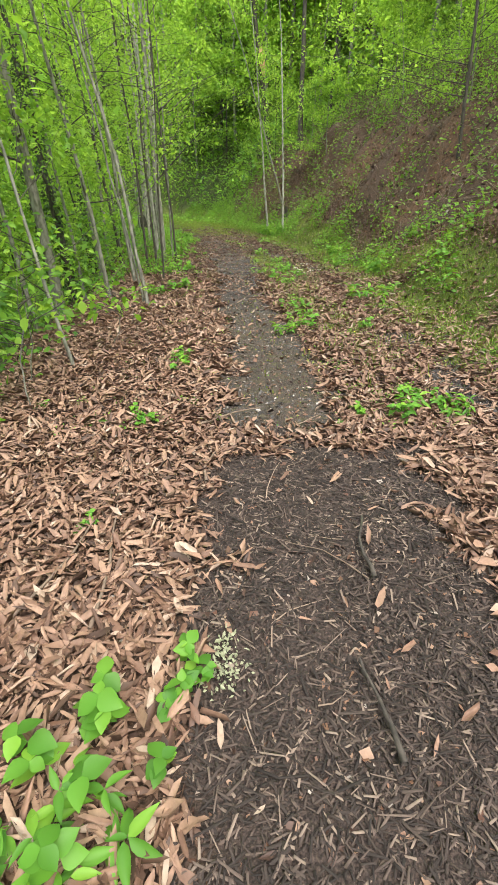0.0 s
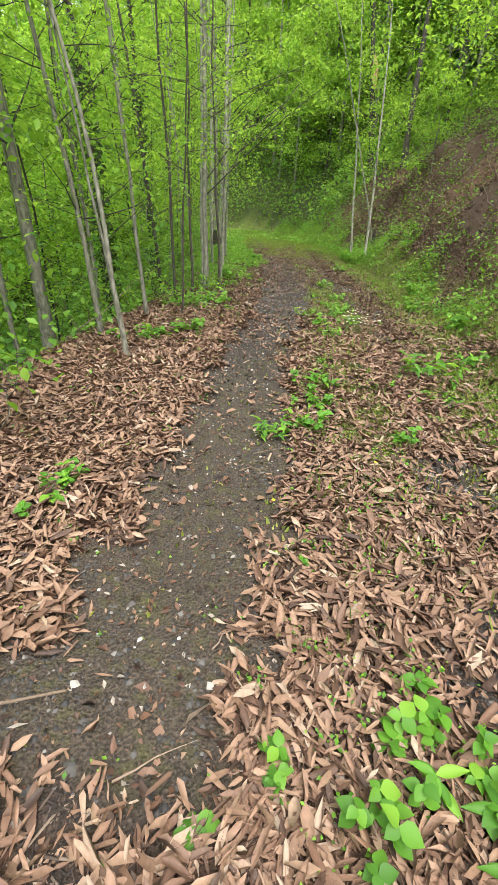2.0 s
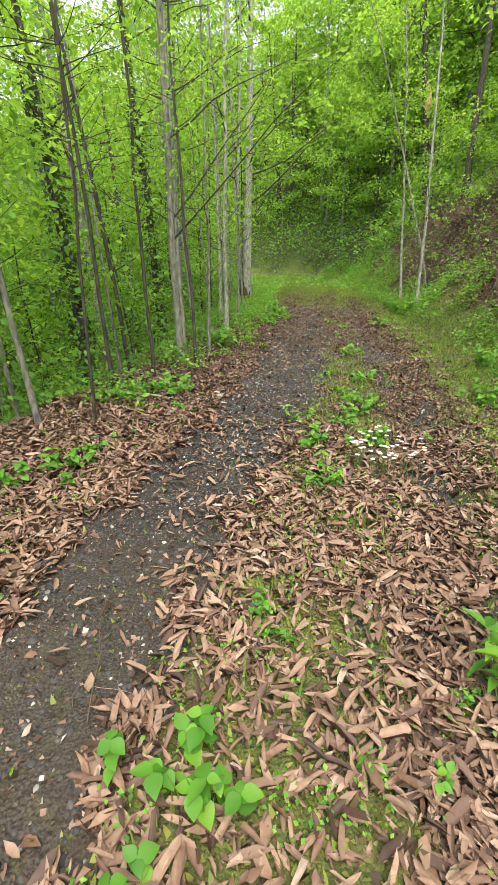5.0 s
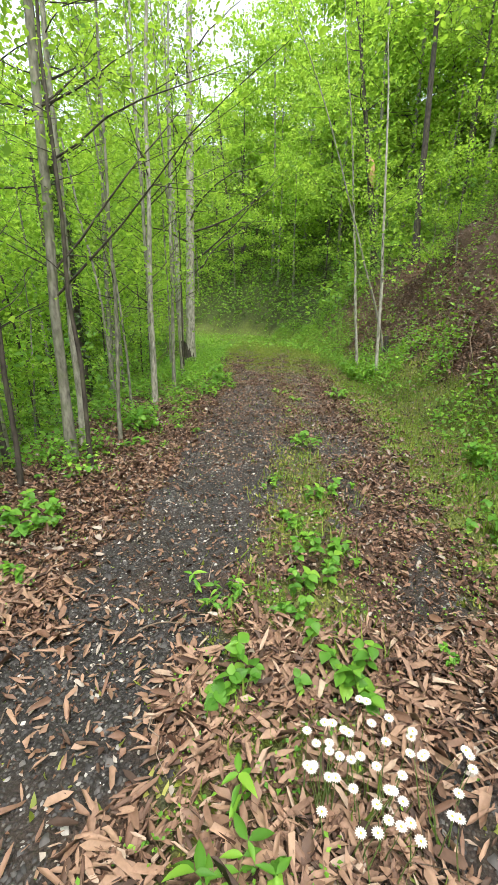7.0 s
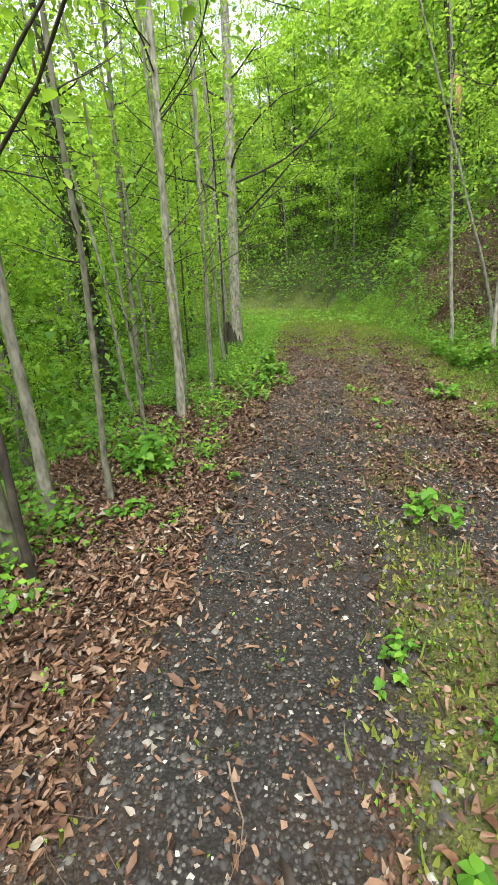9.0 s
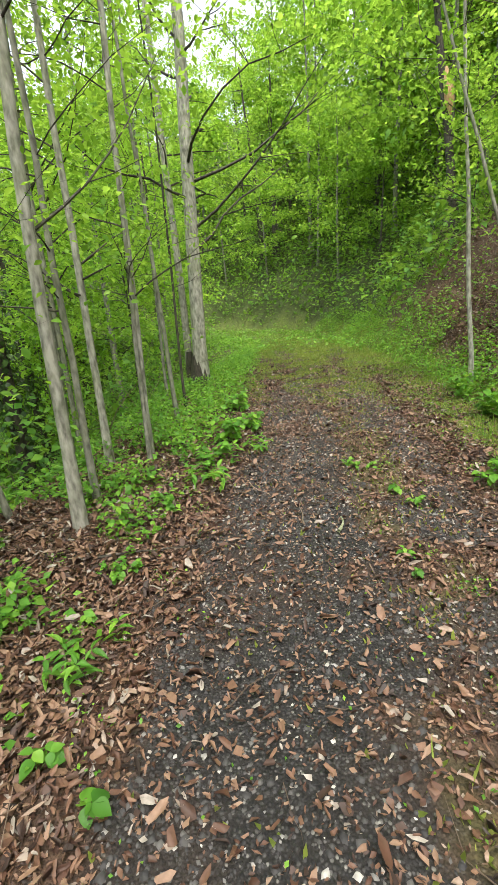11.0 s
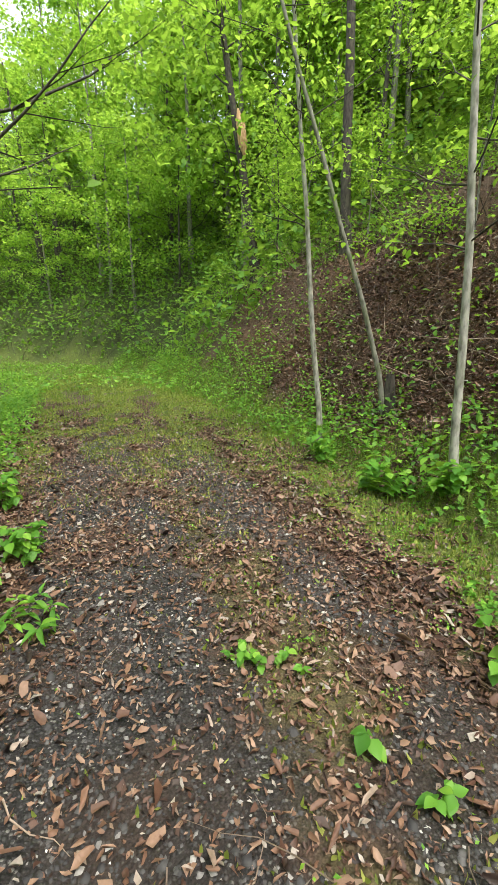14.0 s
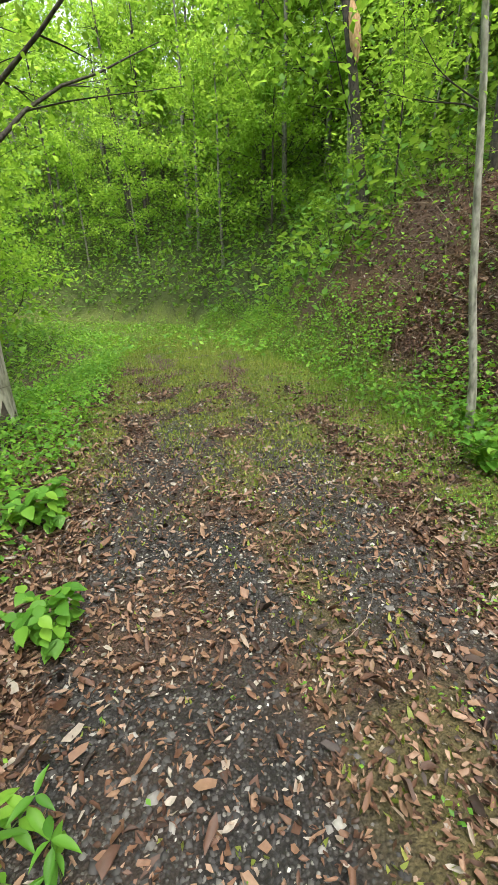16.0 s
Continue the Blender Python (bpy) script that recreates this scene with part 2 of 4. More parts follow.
def zone(x, y):
    """How far each kind of ground cover shows: mulch, gravel, moss, soil, undergrowth."""
    o = lane_offset(x, y)
    j = waves(x, y, 0.55, 11) * 0.12 + waves(x, y, 0.2, 12) * 0.06
    mul = ease(x + j, -0.3, -0.18) * ease(1.05 + j - x, -0.05, 0.08) * ease(2.55 - 0.25 * np.abs(x - 0.45) + j * 1.2 - y, -0.06, 0.06)
    left = ease(0.44 + 0.13 * ease(y, 8, 11) + j - np.abs(o + 0.8 - 0.12 * ease(y, 8, 12) + 0.05 * np.sin(y)), -0.06, 0.08) * ease(y, 2.5, 2.9)
    patch = ease(waves(x, y, 1.5, 14) + 0.2 + 0.6 * ease(y, 10.5, 13), 0.05, 0.5)
    right = ease(0.28 + 0.1 * ease(y, 10, 13) + j - np.abs(o - 0.75 + 0.3 * ease(y, 11, 15)), -0.06, 0.1) * patch
    middle = 0.85 * ease(0.5 + j - np.abs(o), 0, 0.15) * ease(y, 10.5, 13) * ease(waves(x, y, 1.5, 15) + 0.1, 0, 0.4)
    gravel = np.clip(np.maximum(np.maximum(left * (1 - 0.6 * ease(y, 13, 17) * (1 - patch)), right * 0.9), middle), 0, 1) * (1 - 0.85 * ease(y, 19, 24))
    verge = ease(o + j * 2, 0.85 + 0.3 * ease(y, 7, 10), 1.15 + 0.2 * ease(y, 7, 10)) * ease(FOOT + 0.7 - o, -0.1, 0.35) * ease(y, 2.2, 4.5) * ease(waves(x, y, 1.7, 19) + 1.2, 0, 0.5)
    strip = ease(0.34 + 0.12 * ease(8.5 - y, 0, 2) + j - np.abs(o - 0.12), -0.05, 0.12) * ease(waves(x, y, 1.1, 16) + 0.5, 0, 0.5) * ease(y, 3.4, 5.5) * (1 - 0.65 * ease(y, 12, 14.5) * (1 - ease(y, 18, 20)))
    far = ease(y, 17.5, 21) * ease(waves(x, y, 1.4, 17) + 0.35 + 0.5 * ease(y, 25, 30), 0, 0.6) * ease(2.4 - np.abs(o), 0, 0.3)
    moss = np.clip(np.maximum(np.maximum(verge, strip * 0.75), far), 0, 1)
    soil = ease(31 - y, 0, 4) * ease(o, FOOT + 0.6, FOOT + 1.1) * ease(FOOT + 3.6 - o, 0, 0.8) * ease(waves(x, y, 2.4, 18) + 0.25, 0, 0.5)
    under = np.maximum(np.maximum(ease(-o, 3.2, 4.5), ease(o, FOOT + 5, FOOT + 9)), ease(y, 26, 30))
    dirt = left * ease(9.0 - y, 0, 4.0)
    return mul, gravel, moss, soil, under, dirt


# ---------- mesh helpers ----------
def mesh_of(name, v, f, mat, smooth=False):
    me = bpy.data.meshes.new(name)
    v, f = np.asarray(v, np.float32), np.asarray(f, np.int32)
    k = f.shape[1]
    me.vertices.add(len(v))
    me.vertices.foreach_set("co", v.ravel())
    me.loops.add(f.size)
    me.loops.foreach_set("vertex_index", f.ravel())
    me.polygons.add(len(f))
    me.polygons.foreach_set("loop_start", np.arange(0, f.size, k, dtype=np.int32))
    if smooth:
        me.polygons.foreach_set("use_smooth", np.ones(len(f), bool))
    me.update(calc_edges=True)
    me.materials.append(mat)
    return me


def turn(yaw, pitch, roll):
    """Stack of rotations Rz(yaw) Rx(pitch) Ry(roll)."""
    cy, sy, cp, sp, cr, sr = np.cos(yaw), np.sin(yaw), np.cos(pitch), np.sin(pitch), np.cos(roll), np.sin(roll)
    o, z = np.ones_like(cy), np.zeros_like(cy)
    a = np.stack([cy, -sy, z, sy, cy, z, z, z, o], -1).reshape(-1, 3, 3)
    b = np.stack([o, z, z, z, cp, -sp, z, sp, cp], -1).reshape(-1, 3, 3)
    c = np.stack([cr, z, sr, z, o, z, -sr, z, cr], -1).reshape(-1, 3, 3)
    return a @ b @ c


def strew(tv, tf, pos, rot, scale, ragged=0.0):
    """Many copies of one small shape as one vertex and face array. scale: (n, 3). ragged: how uneven each copy is."""
    n, k = len(pos), len(tv)
    own = tv[None] + (RNG.normal(0, ragged, (n, k, 3)) if ragged else 0)
    v = np.einsum("nij,nkj->nki", rot, own * scale[:, None, :]) + pos[:, None, :]
    return v.reshape(-1, 3), (np.asarray(tf)[None] + (np.arange(n) * k)[:, None, None]).reshape(-1, np.shape(tf)[1])


DRY_V = np.array([(0, 0, 0.1), (-0.4, 0.25, 0.1), (-0.48, 0.6, 0.12), (0, 1, 0.16), (0.48, 0.6, 0.12), (0.4, 0.25, 0.1), (0, 0.4, -0.04)])
DRY_F = [(0, 6, 1), (1, 6, 2), (2, 6, 3), (3, 6, 4), (4, 6, 5), (5, 6, 0)]
_a = np.linspace(0, 1, 6)[1:-1]
_w = np.sin(np.pi * _a ** 0.75) * 0.5
# a broad leaf with a pointed tip, folded along its rib
BROAD_V = np.array([(0, 0, 0)] + [(-w, a, 0.12 * w * 2 - 0.18 * a * a) for a, w in zip(_a, _w)] + [(0, 1, -0.2)]
                   + [(w, a, 0.12 * w * 2 - 0.18 * a * a) for a, w in zip(_a, _w)] + [(0, a, -0.18 * a * a) for a in _a])
BROAD_F = [(0, 10, 1), (6, 10, 0)] + [q for k in range(3) for q in ((1 + k, 10 + k, 2 + k), (10 + k, 11 + k, 2 + k), (6 + k, 7 + k, 10 + k), (7 + k, 11 + k, 10 + k))] + [(4, 13, 5), (13, 9, 5)]
# small shapes, one unit long along y
LEAF_V = np.array([(0, 0, 0), (-0.5, 0.42, 0.14), (0, 1, 0.05), (0.5, 0.42, 0.14), (0, 0.42, 0.0)])
LEAF_F = [(0, 4, 1), (1, 4, 2), (2, 4, 3), (3, 4, 0)]
FLAT_V = np.array([(0, 0, 0), (-0.5, 0.45, 0.1), (0, 1, -0.05), (0.5, 0.45, 0.1)])
FLAT_F = [(0, 2, 1), (0, 3, 2)]
OVAL_V = np.array([(0, 0, 0), (-0.42, 0.25, 0.08), (-0.47, 0.6, 0.08), (0, 1, -0.1), (0.47, 0.6, 0.08), (0.42, 0.25, 0.08), (0, 0.45, 0)])
OVAL_F = [(0, 6, 1), (1, 6, 2), (2, 6, 3), (3, 6, 4), (4, 6, 5), (5, 6, 0)]
FOLD_V = np.array([(0, 0, 0), (-0.44, 0.18, 0.16), (-0.46, 0.74, 0.2), (0, 1, 0.06), (0.46, 0.74, 0.2), (0.44, 0.18, 0.16)])
FOLD_F = [(0, 2, 1), (0, 3, 2), (0, 4, 3), (0, 5, 4)]
BLADE_V = np.array([(-0.5, 0, 0), (0.5, 0, 0), (-0.35, 0.55, 0.08), (0.35, 0.55, 0.08), (0, 1, 0.3)])
BLADE_F = [(0, 1, 2), (1, 3, 2), (2, 3, 4)]
CHIP_V = np.array([(-0.5, 0, 0), (0.5, 0.05, 0), (0.3, 1, 0), (-0.4, 0.9, 0), (-0.4, 0.05, 0.5), (0.4, 0.1, 0.5), (0.25, 0.9, 0.4), (-0.3, 0.8, 0.5)])
CHIP_F = [(4, 5, 6), (4, 6, 7), (0, 1, 5), (0, 5, 4), (1, 2, 6), (1, 6, 5), (2, 3, 7), (2, 7, 6), (3, 0, 4), (3, 4, 7)]
ROCK_V = np.array([(-0.5, 0, 0.05), (0.1, -0.5, 0), (0.5, 0.1, 0.05), (-0.1, 0.5, 0), (-0.2, -0.1, 0.42), (0.25, 0.1, 0.35)])
ROCK_F = [(0, 1, 4), (1, 5, 4), (1, 2, 5), (2, 3, 5), (3, 4, 5), (3, 0, 4)]


def tube(pts, rad, sides=6):
    pts, rad = np.asarray(pts, float), np.asarray(rad, float)
    d = np.gradient(pts, axis=0)
    d /= np.linalg.norm(d, axis=1)[:, None] + 1e-9
    ref = np.where(np.abs(d[:, 2:3]) > 0.9, np.array([[1.0, 0, 0]]), np.array([[0, 0, 1.0]]))
    a = np.cross(d, ref)
    a /= np.linalg.norm(a, axis=1)[:, None] + 1e-9
    b = np.cross(d, a)
    ang = np.linspace(0, 2 * np.pi, sides, endpoint=False)
    v = pts[:, None] + rad[:, None, None] * (np.cos(ang)[None, :, None] * a[:, None] + np.sin(ang)[None, :, None] * b[:, None])
    n = len(pts)
    i, j = np.meshgrid(np.arange(n - 1), np.arange(sides), indexing="ij")
    k = (j + 1) % sides
    f = np.stack([i * sides + j, i * sides + k, (i + 1) * sides + k, (i + 1) * sides + j], -1).reshape(-1, 4)
    return v.reshape(-1, 3), f


def join(chunks):
    vs, fs, n = [], [], 0
    for v, f in chunks:
        vs.append(v)
        fs.append(np.asarray(f) + n)
        n += len(v)
    return np.concatenate(vs), np.concatenate(fs)


def part(name, me, parent, label=""):
    ob = new(name, me)
    ob.parent = parent
    return tagged(ob, label)


def stuff(name, v, f, mat, label, category):
    return tagged(new(name, mesh_of(name, v, f, mat)), label, category, kind="stuff")


# ---------- ground ----------
def steps(lo, hi, fine, far):
    mid = list(np.arange(lo, hi, fine))
    out, s, v = [], fine, hi
    while v < far:
        out.append(v)
        s *= 1.065
        v += s
    return np.array([lo + hi - q for q in out[:0:-1]] + mid + out)


gx, gy = steps(-4.5, 5.0, 0.07, 170), steps(-2.0, 24.0, 0.08, 190)
GX, GY = np.meshgrid(gx, gy)
gv = np.stack([GX, GY, land(GX, GY)], -1).reshape(-1, 3)
nx, ny = len(gx), len(gy)
ii, jj = np.meshgrid(np.arange(ny - 1), np.arange(nx - 1), indexing="ij")
gf = np.stack([ii * nx + jj, ii * nx + jj + 1, (ii + 1) * nx + jj + 1, (ii + 1) * nx + jj], -1).reshape(-1, 4)
gme = mesh_of("ground", gv, gf, GROUND, True)
for key, values in zip(("mulch", "gravel", "moss", "soil", "under", "dirt"), zone(gv[:, 0], gv[:, 1])):
    gme.attributes.new(key, 'FLOAT', 'POINT').data.foreach_set("value", values.astype(np.float32))
tagged(new("ground", gme), "woodland lane of gravel, moss and leaf litter below a steep bank", "ground", kind="structure")


def on_land(n, x0, x1, y0, y1, keep, rng=RNG):
    """n tries of random places in a rectangle, kept by chance keep(x, y, offset)."""
    x, y = rng.uniform(x0, x1, n), rng.uniform(y0, y1, n)
    k = rng.uniform(0, 1, n) < keep(x, y, lane_offset(x, y))
    x, y = x[k], y[k]
    return np.stack([x, y, land(x, y)], -1)

# ---------- trees ----------
def limb(rng, start, heading, length, rise, r0, n=6, wobble=0.08):
    pts, p, h, up = [np.array(start, float)], np.array(start, float), heading, rise
    for _ in range(n):
        h += rng.normal(0, wobble * 2.2)
        up = up + rng.normal(0.01, wobble)
        p = p + length / n * np.array([math.cos(h) * math.cos(up), math.sin(h) * math.cos(up), math.sin(up)])
        pts.append(p.copy())
    return np.array(pts), np.linspace(r0, r0 * 0.18, n + 1)


def tree(seed, height, r, lean=(0, 0), bare=0.3, limbs=14, reach=1.6, leaves=1500, leaf=0.09, bark=None, green=None,
         label="", sides=7, arcs=(), bend=0.06, droop=0.0, far=False, heavy=1.3):
    """A tree as an Empty with trunk, branches and crown. lean: how far its top stands off in x and y."""
    rng = np.random.default_rng(seed)
    root = new("tree")
    n = 12
    s = np.linspace(0, 1, n)
    wob = np.cumsum(rng.normal(0, bend, (n, 2)), axis=0) * 0.35
    wob -= wob[0]
    trunk = np.stack([lean[0] * s ** 1.2 + wob[:, 0], lean[1] * s ** 1.2 + wob[:, 1], s * height - 0.25], -1)
    rad = r * (1 - 0.8 * s)
    rad[0] *= 1.45
    part("trunk", mesh_of("trunk", *tube(trunk, rad, sides), bark, True), root)
    twigs, tips, wts = [], [], []
    at = lambda u: np.array([np.interp(u, s, trunk[:, k]) for k in range(3)])
    jobs = [(u, rng.uniform(0, 6.28), reach * (1.25 - 0.75 * u) * rng.uniform(0.6, 1.3), rng.uniform(0.1, 0.75)) for u in rng.uniform(bare, 0.97, limbs)]
    jobs += [(h / height, a, l, up) for h, a, l, up in arcs]
    for u, a, l, up in jobs:
        pts, rr = limb(rng, at(u), a, l, up - droop, max(0.005, min(0.03, r * (1 - 0.8 * u) * 0.3)), wobble=0.1)
        wood = [tube(pts, rr, 3 if far else 4)]
        tips += list(pts[2:])
        wts += [heavy if (u, a, l, up) in jobs[limbs:] else 1.0] * len(pts[2:])
        for _ in range(3):
            k = rng.integers(2, 6)
            q, qr = limb(rng, pts[k], a + rng.choice((-1, 1)) * rng.uniform(0.4, 1.1), l * rng.uniform(0.3, 0.55), up * 0.5, rr[k] * 0.6, 4)
            if not far or rng.random() < 0.3:
                wood.append(tube(q, qr, 3))
            tips += list(q[1:])
            wts += [heavy if (u, a, l, up) in jobs[limbs:] else 1.6] * len(q[1:])
        twigs.append(join(wood))
    if far:
        tagged(part("branchwork", mesh_of("branchwork", *join(twigs), BARK_DARK, True), root), kind="stuff")
    else:
        for w in twigs:
            part("branch", mesh_of("branch", *w, BARK_DARK, True), root)
    if leaves:
        tips, wts = np.array(tips), np.array(wts)
        pick = rng.choice(len(tips), leaves, p=wts / wts.sum())
        pos = tips[pick] + rng.normal(0, 1, (leaves, 3)) * np.array([0.2, 0.2, 0.09]) * (0.5 + reach * 0.42)
        size = leaf * rng.uniform(0.55, 1.25, leaves)
        rot = turn(rng.uniform(0, 6.28, leaves), rng.normal(-0.35, 0.4, leaves), rng.normal(0, 0.45, leaves))
        v, f = strew(*((FLAT_V, FLAT_F) if far else (OVAL_V, OVAL_F)), pos, rot, np.stack([size * 0.6, size, size], -1))
        tagged(part("crown", mesh_of("crown", v, f, green), root), kind="stuff")
    return tagged(root, label, "tree", "woodland trees")


def footed(ob, r, h):
    """Adds the dark, swollen foot that the trunk stands on."""
    part("foot", mesh_of("foot", *tube([(0, 0, -0.3), (0, 0, 0.0), (0, 0, h * 0.35), (0, 0, h * 0.7), (0, 0, h * 1.1)], [r * 1.75, r * 1.6, r * 1.42, r * 1.18, r * 0.8], 9), BARK_DARK, True), ob, "black mossy foot")
    return ob


def stand(ob, x, y, yaw=0.0, scale=1.0, sink=0.05):
    ob.matrix_basis = pose(x, y, float(land(x, y)) - sink, 0, 0, yaw)
    ob.scale = (scale,) * 3
    return ob


# saplings along the lane's falling side, as they stand
SLIM = "slim grey-barked young tree with sparse bright spring leaves beside the lane"
DARK = "thin dark crooked sapling with bare lower twigs beside the lane"
ROW = [  # x, y, height, radius, lean x, lean y, bark, label
    (-1.64, 3.95, 4.5, 0.022, -0.85, 0.3, BARK_GREY, SLIM), (-1.43, 6.65, 6.0, 0.034, -1.0, 0.3, BARK_GREY, SLIM),
    (-1.52, 6.8, 5.5, 0.022, -0.9, 0.3, BARK_GREY, SLIM), (-2.28, 7.63, 8.0, 0.042, -0.8, 0.2, BARK_GREY, SLIM),
    (-2.05, 8.66, 8.0, 0.036, -0.75, 0.2, BARK_GREY, SLIM), (-1.59, 8.85, 6.5, 0.02, 0.15, 0.3, BARK_DARK, DARK),
    (-2.03, 9.83, 8.0, 0.03, -0.3, 0.3, BARK_DARK, DARK), (-2.01, 10.72, 7.5, 0.03, 0.0, 0.2, BARK_DARK, DARK),
    (-1.66, 11.35, 7.5, 0.029, -0.35, 0.2, BARK_DARK, DARK), (-3.0, 11.68, 8.5, 0.045, -1.0, 0.2, BARK_DARK, DARK),
    (-2.21, 12.04, 9.0, 0.05, -0.05, 0.3, BARK_PALE, SLIM), (-1.87, 12.34, 7.5, 0.03, 0.1, 0.3, BARK_GREY, SLIM),
    (-2.62, 15.02, 8.5, 0.038, -0.2, 0.3, BARK_GREY, SLIM), (-3.21, 14.66, 7.5, 0.033, -1.3, 0.2, BARK_GREY, SLIM),
    (-2.43, 13.75, 6.5, 0.025, -0.5, 0.2, BARK_GREY, SLIM), (-3.08, 15.85, 9.5, 0.05, 0.0, 0.4, BARK_PALE, SLIM),
    (-2.78, 16.2, 9.5, 0.045, 0.2, 0.3, BARK_PALE, SLIM), (-2.7, 16.05, 8.5, 0.032, 0.1, 0.5, BARK_GREY, SLIM),
    (-3.1, 17.55, 9.0, 0.038, -0.5, 0.3, BARK_GREY, SLIM), (-3.45, 18.5, 9.0, 0.026, 0.0, 0.2, BARK_DARK, DARK),
    (-4.0, 18.9, 9.5, 0.032, -0.2, 0.4, BARK_GREY, SLIM), (-4.4, 17.0, 10, 0.045, -0.6, 0.2, BARK_GREY, SLIM),
    (-3.9, 12.6, 9, 0.04, -0.4, 0.2, BARK_GREY, SLIM), (-3.4, 9.6, 9, 0.04, -0.7, 0.2, BARK_GREY, SLIM),
    (-3.6, 7.6, 9, 0.045, -0.6, 0.2, BARK_GREY, SLIM), (-4.6, 14.2, 9, 0.03, -0.9, 0.2, BARK_DARK, DARK),
    (-5.2, 10.8, 9, 0.035, -0.5, 0.2, BARK_DARK, DARK), (-5.0, 19.6, 9, 0.03, 0.3, 0.2, BARK_DARK, DARK)]
for k, (x, y, h, r, lx, ly, bark, text) in enumerate(ROW):
    stand(tree(100 + k, h, r * 0.9, (lx, ly), 0.21, 17, 1.05, 700, 0.06, bark, LEAF_A, text), x, y)
# the taller one with two long arching boughs over the lane
stand(tree(60, 10.5, 0.058, (-0.1, 0.4), 0.3, 14, 1.5, 1000, 0.08, BARK_GREY, LEAF_A,
           "grey young tree with two long dark boughs arching over the lane", 9, ((2.0, 0.5, 3.0, 0.45), (2.25, 0.9, 2.6, 0.75), (3.2, 0.1, 2.2, 0.5))), -1.96, 11.47)
stand(tree(61, 10.5, 0.05, (0.3, 0.4), 0.32, 14, 1.5, 1000, 0.08, BARK_PALE, LEAF_A,
           "pale grey young tree forking low at the lane edge", 9, ((2.4, 1.3, 2.0, 0.6), (3.6, 0.3, 2.5, 0.6))), -2.46, 14.58)
# two-stemmed big tree at the edge
for k, (dx, dy, h, r, lx, ly) in enumerate(((0, 0, 14, 0.155, 0.3, 0.5), (-0.3, 0.2, 13, 0.085, -0.5, 0.6))):
    stand(footed(tree(70 + k, h, r, (lx, ly), 0.22, 20, 2.4, 2600, 0.10, BARK_PALE, LEAF_A,
               "large pale-barked tree with a dark mossy foot at the lane edge", 10, ((3.0, 0.9, 3.6, 0.7), (4.2, 0.5, 4.0, 0.45), (3.4, 0.2, 3.5, 0.3)) if not k else ()), r * 0.98, 0.8), -4.02 + dx, 20.4 + dy, sink=0.15)


def ivied(ob, r, height, lean, seed):
    """Clothes a trunk in ivy up to a height."""
    rng = np.random.default_rng(seed)
    k = 1500
    h, a = rng.uniform(0.0, 1, k) ** 1.1 * height, rng.uniform(0, 6.28, k)
    d = r + rng.gamma(2.0, 0.035, k) * (1 + 0.5 * np.sin(h * 5 + a))
    pos = np.stack([np.cos(a) * d + lean * h, np.sin(a) * d, h], -1)
    e = rng.uniform(0.05, 0.11, k)
    rot = turn(a - 1.57, rng.normal(-0.9, 0.4, k), rng.normal(0, 0.4, k))
    tagged(part("ivy", mesh_of("ivy", *strew(FLAT_V, FLAT_F, pos, rot, np.stack([e * 0.9, e, e], -1)), IVY), ob, "dark green clinging ivy"), kind="stuff")
    return ob


for k, (x, y) in enumerate(((-5.4, 16.9), (-8.7, 20.6), (-4.9, 12.9))):
    stand(ivied(tree(75 + k, 11, 0.12, (-0.5, 0.1), 0.45, 12, 1.8, 900, 0.1, BARK_DARK, LEAF_B, "dark trunk thickly clad in ivy on the falling slope"), 0.11, 6.0, -0.03, 75 + k), x, y)
# bank side
stand(tree(80, 9, 0.042, (-0.8, 0.2), 0.22, 18, 1.4, 1100, 0.08, BARK_PALE, LEAF_B, "straight pale sapling at the foot of the bank"), 1.07, 20.2)
stand(tree(81, 8, 0.04, (-0.4, 0.2), 0.25, 16, 1.3, 800, 0.08, BARK_PALE, LEAF_B, "straight pale sapling at the foot of the bank"), 1.49, 17.7)
stand(footed(tree(82, 9, 0.034, (-3.0, 0.8), 0.3, 12, 1.8, 1300, 0.08, BARK_GREY, LEAF_B, "grey tree leaning off the bank with a black foot"), 0.06, 0.5), 1.75, 19.6)
torn = stand(tree(83, 13, 0.16, (-1.9, 0.4), 0.35, 14, 2.6, 1800, 0.11, BARK_DARK, LEAF_B, "old dark tree with torn bark on the bank"), 1.6, 29.5)
part("torn_patch", mesh_of("torn_patch", *tube([(-0.36, -0.06, 3.5), (-0.42, -0.08, 3.9), (-0.48, -0.07, 4.4), (-0.55, -0.05, 4.8)], [0.03, 0.15, 0.14, 0.03], 7), WOOD_RAW, True), torn, "raw orange wood where bark has torn off")
stand(tree(84, 14, 0.12, (0.1, 0.4), 0.35, 14, 2.6, 1800, 0.11, BARK_DARK, LEAF_B, "old dark rough-barked tree high on the bank"), 2.75, 24.2)
for k, (x, y) in enumerate(((-9.4, 44.6), (-8.6, 44.9))):
    stand(tree(85 + k, 12, 0.2, (-0.9 + k, 0.3), 0.4, 13, 2.6, 1800, 0.12, BARK_DARK, LEAF_B, "dark forked old tree on the far slope"), x, y)
